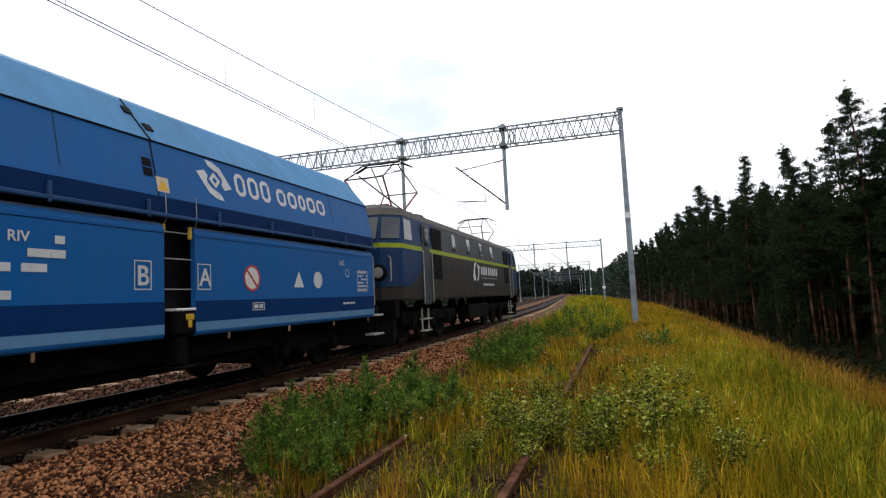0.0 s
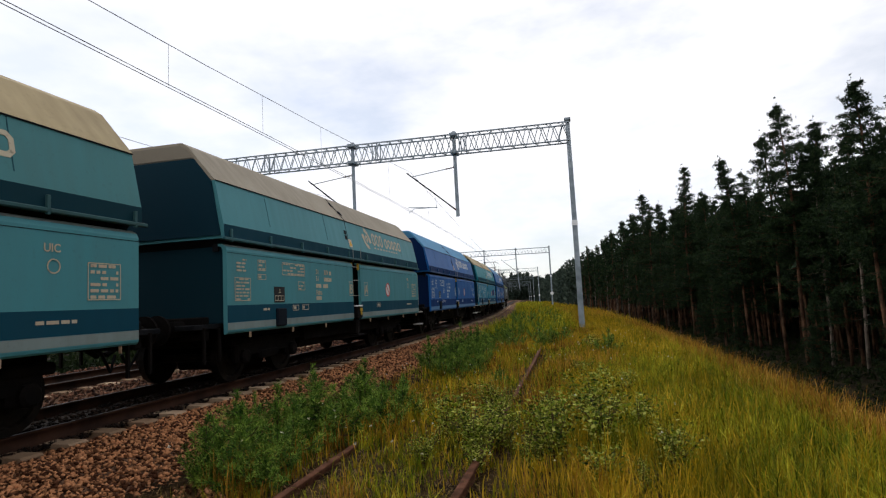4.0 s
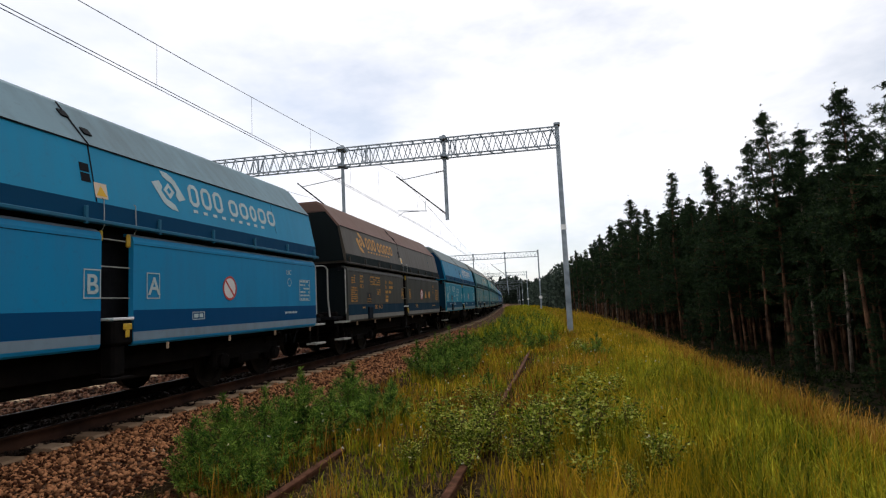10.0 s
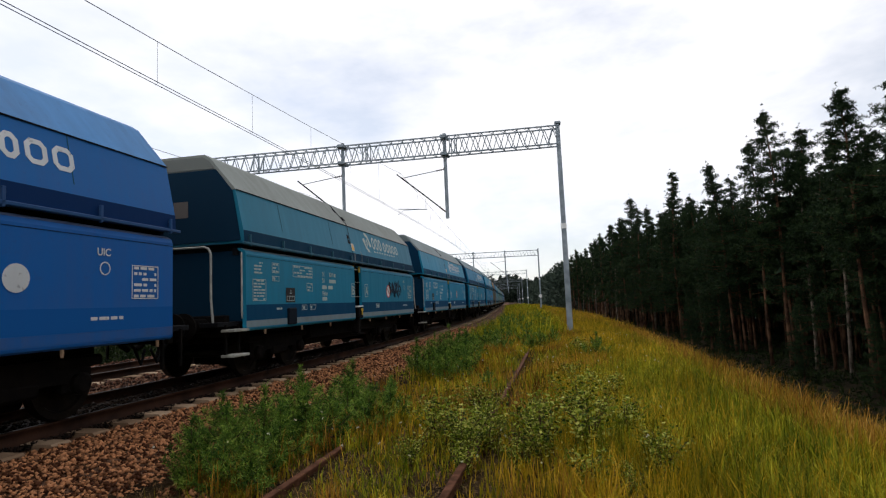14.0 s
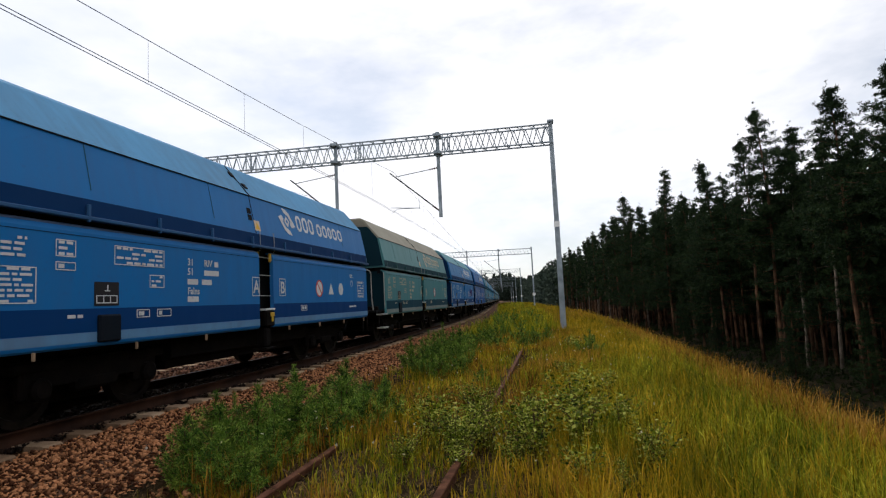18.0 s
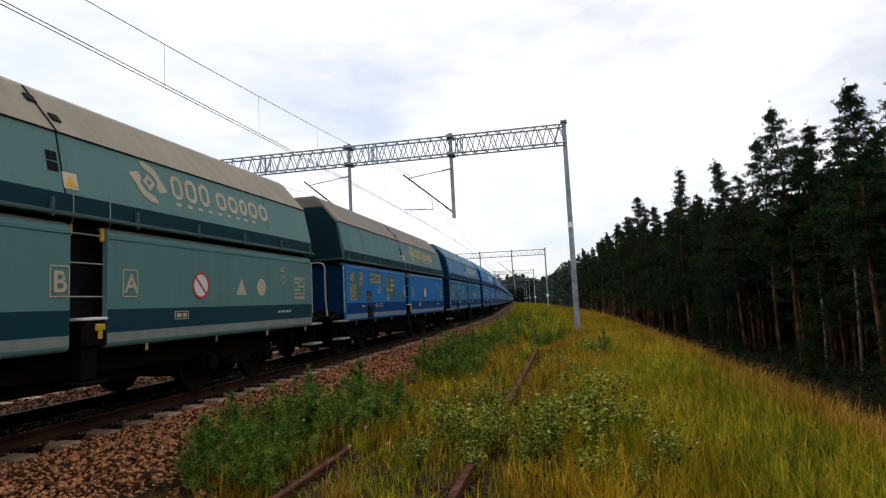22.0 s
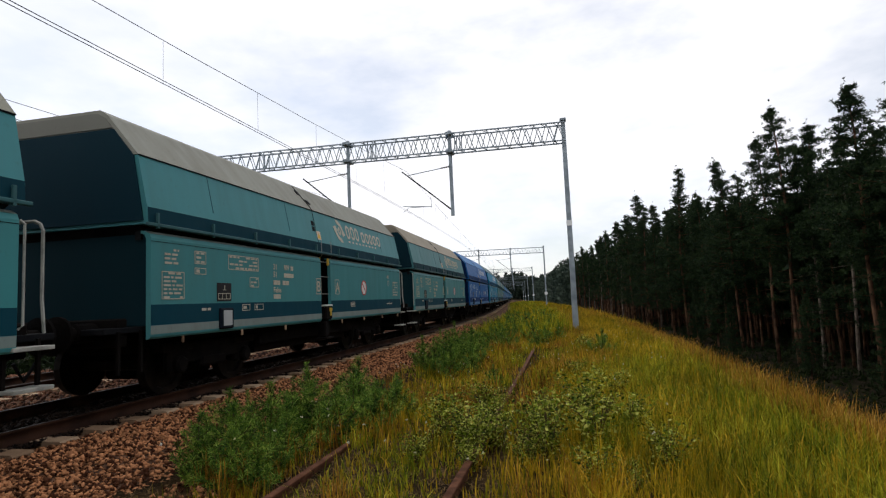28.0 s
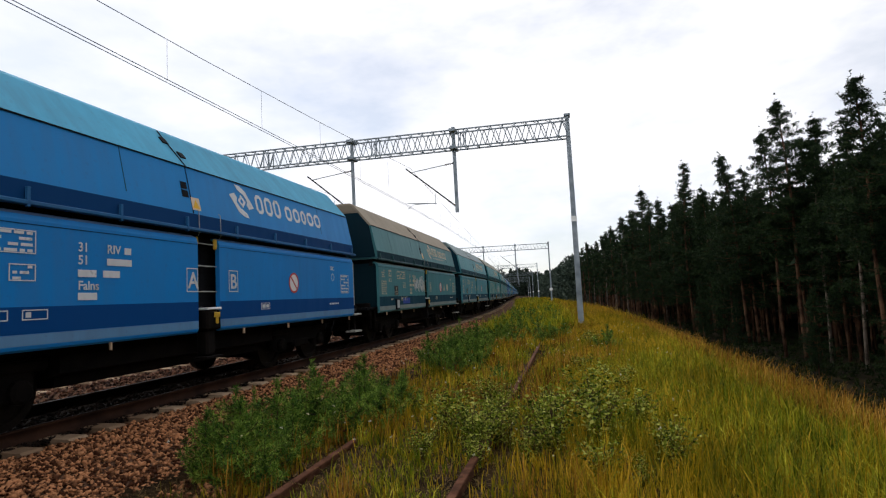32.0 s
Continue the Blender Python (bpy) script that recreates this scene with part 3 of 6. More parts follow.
def on_wall(poly, lift=0.004):
    """A thin plate that lies on the leaning upper wall."""
    n = len(poly)
    v = [(wall_x(z) + lift, y, z) for y, z in poly] + [(wall_x(z) + lift + 0.003, y, z) for y, z in poly]
    return [v, [tuple(range(n))[::-1], tuple(range(n, 2 * n))] + [(i, (i + 1) % n, n + (i + 1) % n, n + i) for i in range(n)]]


def glyph(ch, y, z, size, mat, parent, colour):
    c = bpy.data.curves.new("letter", "FONT")
    c.body, c.size, c.extrude, c.offset = ch, size, 0.0015, 0.016 * size
    tmp = bpy.data.objects.new("letter", c)
    me = bpy.data.meshes.new_from_object(tmp)
    bpy.data.objects.remove(tmp)
    m = Matrix(((0, 0, 1, 1.5275), (1, 0, 0, y), (0, 1, 0, z), (0, 0, 0, 1)))
    me.transform(m)
    me.materials.clear()
    me.materials.append(mat)
    return part("letter", me, mat, parent, "painted letter " + ch if len(ch) == 1 else "", colour)


def wagon():
    """A four-axle hopper wagon. Origin: rail level at its middle; y towards the head of the train; the near side is +x."""
    w = new("hopper_wagon")
    body = part("hopper_body", Shape().prism([(-1.525, 2.50), (1.525, 2.50), (1.515, 2.72), (1.36, 3.48), (-1.36, 3.48), (-1.515, 2.72)], -HALF, HALF), M_PAINT, w)
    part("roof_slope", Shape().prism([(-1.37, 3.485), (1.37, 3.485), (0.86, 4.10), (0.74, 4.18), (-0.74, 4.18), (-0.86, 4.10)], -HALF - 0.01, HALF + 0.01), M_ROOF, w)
    for sy in (-1, 1):
        # end sheet inside a pale flange, darkened to carry the end face's shade
        pts = [(-1.47, 2.55), (1.47, 2.55), (1.31, 3.47), (0.98, 3.88), (-0.98, 3.88), (-1.31, 3.47)]
        y0 = sy * (HALF + 0.012)
        part("end_sheet", Shape().prism(pts, min(y0, y0 + sy * 0.02), max(y0, y0 + sy * 0.02)), M_NAVY, w, "end sheet in body colour darkened for shade", (0.003, 0.012, 0.022))
        part("end_cap", Shape().prism([(-0.96, 3.90), (0.96, 3.90), (0.84, 4.05), (0.72, 4.13), (-0.72, 4.13), (-0.84, 4.05)], min(y0, y0 + sy * 0.015), max(y0, y0 + sy * 0.015)), M_PAINT, w, "upper end strip, roof colour darkened for shade")
        part("end_slab", plate_y([(0.12, 3.02), (0.42, 3.02), (0.42, 3.32), (0.12, 3.32)], y0 + sy * 0.024), M_SIGN, w, "dull square plate", (0.11, 0.095, 0.085))
        # chute below the end sheet
        s = Shape()
        ya, yb = sy * (HALF - 0.03), sy * 4.55
        s.add([(-1.35, ya, 2.49), (1.35, ya, 2.49), (1.35, yb, 1.2), (-1.35, yb, 1.2), (-1.35, sy * 4.4, 2.49), (1.35, sy * 4.4, 2.49)],
              [(0, 1, 2, 3), (0, 3, 4), (1, 5, 2), (4, 3, 2, 5), (0, 4, 5, 1)])
        part("end_chute", s, M_DARK, w)
        # Bulkhead in near-black body colour, standing in for shade between wagons.
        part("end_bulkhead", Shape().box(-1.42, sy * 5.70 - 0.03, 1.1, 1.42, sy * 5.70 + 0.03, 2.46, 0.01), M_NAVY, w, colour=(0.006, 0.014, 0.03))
        part("end_platform", Shape().box(-1.35, min(sy * 5.1, sy * 6.42), 1.02, 1.35, max(sy * 5.1, sy * 6.42), 1.10, 0.01), M_DARK, w)
        part("headstock", Shape().box(-1.3, sy * 6.05 - 0.08, 0.84, 1.3, sy * 6.05 + 0.08, 1.22, 0.02), M_GRIME, w)
        for sx in (-1, 1):
            bf = part("buffer", Shape().disc((sx * 0.875, sy * 6.1, 1.05), [(0, 0.13), (sy * 0.32, 0.13), (sy * 0.34, 0.09), (sy * 0.5, 0.09)], 1, 14), M_GRIME, w)
            part("buffer_head", Shape().disc((sx * 0.875, sy * 6.6, 1.05), [(0, 0.12), (sy * 0.03, 0.23), (sy * 0.07, 0.23), (sy * 0.09, 0.16)], 1, 18), M_GRIME, bf)
            part("corner_grip", Shape().tube([(sx * 1.47, sy * 5.86, 1.16), (sx * 1.49, sy * 5.90, 1.20), (sx * 1.49, sy * 5.90, 2.28), (sx * 1.47, sy * 5.86, 2.32)], 0.015, 6), M_HAND, w, "pale grab iron beside the door")
            for z in (0.50, 0.93) if sx > 0 else ():
                part("step", Shape().box(sx * 1.42 - 0.13, sy * 6.0 - 0.24, z, sx * 1.42 + 0.13, sy * 6.0 + 0.24, z + 0.045, 0.006), M_HAND, w, "white-edged step")
            for d in (-0.20, 0.20):
                part("step_hanger", Shape().box(sx * 1.36 - 0.02, sy * 6.0 + d - 0.02, 0.49, sx * 1.36 + 0.02, sy * 6.0 + d + 0.02, 1.05), M_GRIME, w)
        ye = sy * 6.38
        part("end_rail", Shape().tube([(-1.2, ye, 1.08), (-1.2, ye, 2.28), (-1.16, ye, 2.36), (-1.08, ye, 2.40), (1.08, ye, 2.40), (1.16, ye, 2.36), (1.2, ye, 2.28), (1.2, ye, 1.5), (1.24, ye, 1.08)], 0.020, 6), M_HAND, w, "pale tubular rail across the end platform")
        part("coupling", Shape().tube([(0, sy * 6.1, 1.0), (0, sy * 6.35, 0.98), (0.02, sy * 6.55, 0.8), (0, sy * 6.7, 0.72)], 0.05, 6), M_GRIME, w)
        part("brake_hose", Shape().tube([(0.35, sy * 6.1, 0.98), (0.36, sy * 6.4, 0.78), (0.33, sy * 6.6, 0.49), (0.3, sy * 6.72, 0.72)], 0.025, 6), M_DARK, w)
    for sx in (-1, 1):
        # the recess, its shade put into a near-black strip, with its walkway rail
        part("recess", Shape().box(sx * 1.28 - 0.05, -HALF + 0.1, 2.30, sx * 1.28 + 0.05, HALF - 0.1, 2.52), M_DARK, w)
        # Band along the wall foot, a darkened body colour.
        part("lower_band", Shape().prism([(sx * 1.527, 2.505), (sx * 1.531, 2.505), (sx * 1.519, 2.735), (sx * 1.512, 2.735)], -HALF + 0.005, HALF - 0.005), M_NAVY, w, "darker band along the wall foot", DEEPBAND)
        part("walkway_rail", Shape().box(sx * 1.55 - 0.03, -HALF - 0.05, 2.465, sx * 1.55 + 0.03, HALF + 0.05, 2.515, 0.01), M_PAINT, w, "", (0.022, 0.05, 0.075))
        for i in range(10 if sx > 0 else 0):
            y = -HALF + 0.15 + i * 1.27
            part("rail_post", Shape().box(sx * 1.56 - 0.02, y - 0.02, 2.44, sx * 1.56 + 0.02, y + 0.02, 2.66, 0.005), M_PAINT, w, "", (0.022, 0.05, 0.075))
        for y0, y1 in ((-HALF + 0.06, -0.36), (0.18, HALF - 0.06)):
            prof = [(1.445, 0.92), (1.480, 0.92), (1.510, 0.945), (1.52, 0.975), (1.52, 2.31), (1.495, 2.37), (1.42, 2.41), (1.36, 2.42), (1.36, 2.38), (1.42, 2.36), (1.445, 2.30)]
            prof = prof if sx > 0 else [(-a, b) for a, b in prof][::-1]
            p = part("side_door", Shape().prism(prof, y0, y1), M_PAINT, w, "painted steel discharge door")
            x0, x1 = (1.5205, 1.5235) if sx > 0 else (-1.5235, -1.5205)
            part("dark_stripe", Shape().box(x0, y0 + 0.004, 1.106, x1, y1 - 0.004, 1.39), M_NAVY, p, "darker painted stripe", DARKBAND)
            part("pale_stripe", Shape().box(x0, y0 + 0.004, 0.985, x1, y1 - 0.004, 1.102), M_ROOF, p, "pale grey painted stripe")
            if sx > 0:
                # Dust and the highlight on the door's rounded top, both in the colour.
                part("dusty_edge", Shape().prism([(1.4225, 2.4125), (1.4975, 2.3725), (1.4995, 2.3765), (1.4240, 2.4165)], y0 + 0.01, y1 - 0.01), M_ROOF, p, "dusty upper edge with a painted highlight")
                part("door_seam", Shape().box(x0, y0 + 0.01, 2.265, x1 + sx * 0.002, y1 - 0.01, 2.271), M_DARK, p)
            for yy in np.arange(y0 + 0.7, y1 - 0.2, 1.55) if sx > 0 else ():
                part("door_hinge", Shape().box(sx * 1.50 - 0.025, yy - 0.014, 0.83, sx * 1.50 + 0.012, yy + 0.014, 0.925, 0.006), M_SLEEPER, p, "pale door hinge")
        if sx < 0:
            continue
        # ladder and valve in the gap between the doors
        # Near-black plate at the back puts the gap's shade into its colour.
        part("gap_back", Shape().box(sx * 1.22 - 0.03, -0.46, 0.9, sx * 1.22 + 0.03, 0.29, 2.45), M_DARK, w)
        for z in (1.55, 1.95, 2.30):
            part("rung", Shape().tube([(sx * 1.46, -0.36, z), (sx * 1.46, 0.18, z)], 0.009, 6), M_HAND, w, "pale ladder rung")
        for y in (-0.36, 0.18):
            part("ladder_grip", Shape().tube([(sx * 1.53, y, 2.40), (sx * 1.56, y, 2.45), (sx * 1.55, y, 2.78), (sx * 1.52, y, 2.80)], 0.006, 5), M_HAND, w, "pale grab iron")
        part("lever_cap", Shape().box(sx * 1.47 - 0.03, 0.11, 2.22, sx * 1.47 + 0.03, 0.17, 2.40, 0.02), M_YELLOW, w, "yellow lever")
        part("lever_cap", Shape().box(sx * 1.47 - 0.03, -0.34, 2.26, sx * 1.47 + 0.03, -0.30, 2.40, 0.02), M_YELLOW, w, "yellow lever")
        v = part("control_valve", Shape().box(sx * 1.45 - 0.12, -0.22, 0.95, sx * 1.45 + 0.12, 0.14, 1.26, 0.03).box(sx * 1.42 - 0.1, -0.16, 0.55, sx * 1.42 + 0.1, 0.06, 0.95, 0.03), M_GRIME, w, "dark discharge valve housing")
        part("valve_cap", Shape().box(sx * 1.45 - 0.13, -0.22, 1.262, sx * 1.45 + 0.13, 0.14, 1.30, 0.01), M_WHITE, v, "white valve cap")
        part("valve_handle", Shape().box(sx * 1.58 - 0.01, -0.06, 1.14, sx * 1.58 + 0.01, 0.09, 1.22, 0.01).box(sx * 1.58 - 0.01, -0.02, 1.04, sx * 1.58 + 0.01, 0.05, 1.14, 0.01), M_YELLOW, v, "yellow valve handle")
        part("foot_step", Shape().box(sx * 1.45 - 0.14, -0.26, 0.52, sx * 1.45 + 0.14, 0.14, 0.55, 0.006), M_GRIME, w, "dark step")
        part("label_box", Shape().box(sx * 1.535 - 0.035, -4.27, 0.97, sx * 1.535 + 0.035, -3.91, 1.31, 0.02), M_NAVY, w, "dark waybill box", (0.004, 0.008, 0.014))
        part("slope_frame", Shape().prism([(sx * 0.95, 0.55), (sx * 1.15, 0.60), (sx * 1.15, 0.95), (sx * 0.95, 0.95)] if sx > 0 else [(-1.15, 0.60), (-0.95, 0.55), (-0.95, 0.95), (-1.15, 0.95)], -2.4, 2.4), M_GRIME, w)
        # hatch slots in the upper wall and roof slope
        for a, b in ((2.98, 3.09), (3.11, 3.22)):
            v_, f_ = on_wall([(-0.62, a), (-0.48, a), (-0.48, b), (-0.62, b)])
            if sx > 0:
                part("wall_slot", Shape().add(v_, f_), M_DARK, w, "dark footstep slot")
        for k in range(2):
            q = 0.28 + 0.34 * k
            x, z = 1.37 - 0.51 * q, 3.485 + 0.615 * q
            part("roof_slot", Shape().add([(sx * (x + 0.005), -0.36 - 0.18 * k, z - 0.0), (sx * (x + 0.005), -0.24 - 0.18 * k, z), (sx * (x - 0.075), -0.24 - 0.18 * k, z + 0.096), (sx * (x - 0.075), -0.36 - 0.18 * k, z + 0.096),
                                          (sx * (x + 0.02), -0.36 - 0.18 * k, z + 0.012), (sx * (x + 0.02), -0.24 - 0.18 * k, z + 0.012), (sx * (x - 0.06), -0.24 - 0.18 * k, z + 0.108), (sx * (x - 0.06), -0.36 - 0.18 * k, z + 0.108)],
                                         [(3, 2, 1, 0), (4, 5, 6, 7), (0, 1, 5, 4), (1, 2, 6, 5), (2, 3, 7, 6), (3, 0, 4, 7)]), M_DARK, w, "dark footstep slot")
        part("ridge_seam", Shape().box(sx * 1.37 - 0.006, -HALF, 3.475, sx * 1.37 + 0.008, HALF, 3.49), M_DARK, w)
    part("middle_seam", Shape().add(*on_wall([(-0.445, 2.74), (-0.425, 2.74), (-0.425, 3.475), (-0.445, 3.475)], 0.003)), M_DARK, w, "dark seam between the two halves")
    part("roof_seam", Shape().add([(1.372, -0.445, 3.49), (1.372, -0.425, 3.49), (0.864, -0.425, 4.105), (0.864, -0.445, 4.105), (1.380, -0.445, 3.496), (1.380, -0.425, 3.496), (0.872, -0.425, 4.111), (0.872, -0.445, 4.111)],
                                  [(3, 2, 1, 0), (4, 5, 6, 7), (0, 1, 5, 4), (1, 2, 6, 5), (2, 3, 7, 6), (3, 0, 4, 7)]), M_DARK, w, "dark roof seam")
    part("centre_sill", Shape().box(-0.35, -6.0, 0.88, 0.35, 6.0, 1.15, 0.02), M_GRIME, w)
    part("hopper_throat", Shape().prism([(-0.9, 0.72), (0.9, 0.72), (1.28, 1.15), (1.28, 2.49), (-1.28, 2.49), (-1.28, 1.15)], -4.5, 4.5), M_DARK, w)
    part("discharge_chute", Shape().prism([(-0.95, 0.42), (-0.55, 0.42), (0.55, 0.42), (0.95, 0.42), (1.05, 0.9), (-1.05, 0.9)], -2.3, 2.2), M_GRIME, w)
    part("hopper_bottom", Shape().box(-0.98, -5.0, 0.66, 0.98, 5.0, 0.93, 0.03), M_GRIME, w)
    part("air_tank", Shape().tube([(0.55, -2.7, 0.72), (0.55, -2.0, 0.72)], 0.19, 14), M_GRIME, w)
    for y in (-3.75, 3.75):
        bogie(w, y)
    # painted markings on the near side
    part("emblem", emblem(), M_MARK, w, "two curved bands round a diamond, painted emblem")
    name_slabs(w)
    for y in (-4.35, -1.75, 4.1):
        part("wall_seam", Shape().add(*on_wall([(y, 2.86), (y + 0.012, 2.86), (y + 0.012, 3.47), (y, 3.47)], 0.002)), M_NAVY, w, "", (0.02, 0.08, 0.10))
    part("sign_disc", plate([(2.40 + 0.19 * math.cos(a * 0.2244), 1.72 + 0.19 * math.sin(a * 0.2244)) for a in range(28)], 1.523), M_SIGN, w, "white sign disc", (0.72, 0.70, 0.66))
    part("sign_ring", flat_ring(2.40, 1.72, 0.205, 0.17), M_SIGN, w, "red ring of a prohibition sign", (0.5, 0.06, 0.05))
    part("sign_slash", plate([(2.255, 1.845), (2.28, 1.865), (2.545, 1.595), (2.52, 1.575)], 1.527), M_SIGN, w, "red slash", (0.5, 0.06, 0.05))
    for y, ch in ((-0.63, "B"), (0.42, "A")):
        s = Shape()
        for a, b, c, d in ((y, 1.54, y + 0.26, 1.555), (y, 1.885, y + 0.26, 1.90), (y, 1.54, y + 0.014, 1.90), (y + 0.246, 1.54, y + 0.26, 1.90)):
            s.box(1.5255, a, b, 1.5285, c, d)
        part("letter_frame", s, M_MARK, w)
        glyph(ch, y + 0.035, 1.60, 0.34, M_MARK, w, None)
    glyph("UIC", 4.42, 2.04, 0.13, M_MARK, w, None)
    part("round_mark", flat_ring(4.55, 1.88, 0.085, 0.07, 18, 1.5255), M_MARK, w, "small painted ring")
    glyph("31", -2.52, 2.02, 0.15, M_MARK, w, None)
    glyph("RIV", -2.10, 2.02, 0.15, M_MARK, w, None)
    glyph("51", -2.52, 1.87, 0.15, M_MARK, w, None)
    glyph("Falns", -2.52, 1.57, 0.15, M_MARK, w, None)
    for z, y, ln in ((1.87, -2.10, 0.40), (1.72, -2.52, 0.26), (1.72, -2.16, 0.26), (2.02, -1.82, 0.11), (1.45, -2.52, 0.27)):
        part("number_bar", Shape().box(1.5255, y, z, 1.5285, y + ln, z + 0.085), M_MARK, w, "painted bar where the wagon number stands")
    for a in ((-5.60, -5.12, 1.46, 1.86, 7, 1, True), (-5.58, -5.2, 1.95, 2.2, 4, 2, False), (-4.88, -4.60, 2.0, 2.2, 3, 3, True), (-4.88, -4.60, 1.84, 1.94, 1, 13, True), (-4.0, -3.05, 1.95, 2.2, 4, 4, True), (-3.35, -3.05, 1.66, 1.84, 3, 6, True),
              (5.0, 5.5, 1.5, 1.95, 6, 7, True), (-3.6, -3.35, 1.25, 1.36, 1, 9, True), (-3.2, -2.9, 1.25, 1.36, 1, 14, True), (-4.75, -4.45, 1.26, 1.34, 1, 10, False), (4.3, 4.9, 1.22, 1.30, 1, 11, False), (1.4, 1.7, 1.22, 1.34, 1, 12, True)):
        part("text_block", marks_block(*a), M_MARK, w, "rows of small painted bars")
    part("load_panel", Shape().box(1.5238, -4.32, 1.42, 1.5268, -3.92, 1.72), M_SIGN, w, "black load table", (0.012, 0.012, 0.014))
    g = Shape().box(1.5272, -4.29, 1.54, 1.5295, -3.95, 1.552).box(1.5272, -4.29, 1.45, 1.5295, -3.95, 1.462).box(1.5272, -4.16, 1.60, 1.5295, -4.07, 1.612).box(1.5272, -4.12, 1.60, 1.5295, -4.10, 1.68)
    for y in (-4.29, -4.18, -4.07, -3.96):
        g.box(1.5272, y, 1.45, 1.5295, y + 0.012, 1.552)
    part("load_grid", g, M_MARK, w)
    v_, f_ = on_wall([(-0.44, 2.80), (-0.24, 2.80), (-0.24, 3.0), (-0.44, 3.0)])
    part("warning_sign", Shape().add(v_, f_), M_SIGN, w, "pale warning plate", (0.62, 0.50, 0.36))
    v_, f_ = on_wall([(-0.42, 2.83), (-0.26, 2.83), (-0.34, 2.965)], 0.008)
    part("warning_triangle", Shape().add(v_, f_), M_SIGN, w, "yellow warning triangle", (0.72, 0.42, 0.03))
    return w


def plate_y(poly, y, th=0.004):
    n = len(poly)
    return Shape().add([(x, y - th / 2, z) for x, z in poly] + [(x, y + th / 2, z) for x, z in poly],
                       [tuple(range(n)), tuple(range(n, 2 * n))[::-1]] + [(i, (i + 1) % n, n + (i + 1) % n, n + i) for i in range(n)])


def emblem():
    """Two bent blades round a square diamond."""
    s = Shape()
    cy, cz, u = 0.99, 3.15, 0.0064
    blade = [(-22, 46), (2, 44), (25, 32), (42, 8), (56, -12), (30, -20), (21, -8), (27, 4), (14, 20), (-2, 26), (-14, 32)]
    for k in (1, -1):
        s.add(*on_wall([(cy + k * a * u, cz + k * b * u) for a, b in blade]))
    ring = [(cy + d * r * u, cz + e * r * u) for r in (19, 8) for d, e in ((0, -1), (1, 0), (0, 1), (-1, 0))]
    for i in range(4):
        j = (i + 1) % 4
        s.add(*on_wall([ring[i], ring[j], ring[4 + j], ring[4 + i]]))
    return s


def wall_ring(y, z, wd, ht, stroke, cut):
    """A rounded frame on the leaning wall."""
    def loop(d):
        c = max(cut - d * 0.6, 0.015)
        y0, y1, z0, z1 = y + d, y + wd - d, z + d, z + ht - d
        return [(y0 + c, z0), (y1 - c, z0), (y1, z0 + c), (y1, z1 - c), (y1 - c, z1), (y0 + c, z1), (y0, z1 - c), (y0, z0 + c)]
    v = []
    for d, lift in ((0, 0.001), (0, 0.006), (stroke, 0.006), (stroke, 0.001)):
        v += [(wall_x(b) + lift, a, b) for a, b in loop(d)]
    return [v, [(r * 8 + k, r * 8 + (k + 1) % 8, r * 8 + 8 + (k + 1) % 8, r * 8 + 8 + k) for r in range(3) for k in range(8)]]


def name_slabs(w):
    """Plain rounded frames in place of the company name, and a thin bar below."""
    y = 1.45
    for i, wd in enumerate((0.25, 0.26, 0.25, 0.05, 0.27, 0.27, 0.22, 0.28, 0.29)):
        if i != 3:
            part("name_frame", Shape().add(*wall_ring(y, 3.0, wd, 0.36 if i < 3 else 0.30, 0.062, 0.07)), M_MARK, w, "plain painted frame")
        y += wd + 0.07
    for i in range(9):
        q = 1.50 + i * 0.255
        part("name_underline", Shape().add(*on_wall([(q, 2.895), (q + 0.11, 2.895), (q + 0.11, 2.945), (q, 2.945)])), M_MARK, w, "small painted bar")


TEAL, DEEPTEAL, AZURE, ROYAL, BROWN = (0.035, 0.175, 0.195), (0.028, 0.135, 0.140), (0.005, 0.185, 0.330), (0.004, 0.094, 0.290), (0.062, 0.052, 0.040)
BEIGE, GREY, SAND, RUSTY = (0.29, 0.25, 0.185), (0.21, 0.22, 0.20), (0.36, 0.28, 0.15), (0.15, 0.085, 0.065)
WHITE, CREAM, ORANGE = (0.62, 0.64, 0.64), (0.52, 0.45, 0.32), (0.55, 0.27, 0.06)
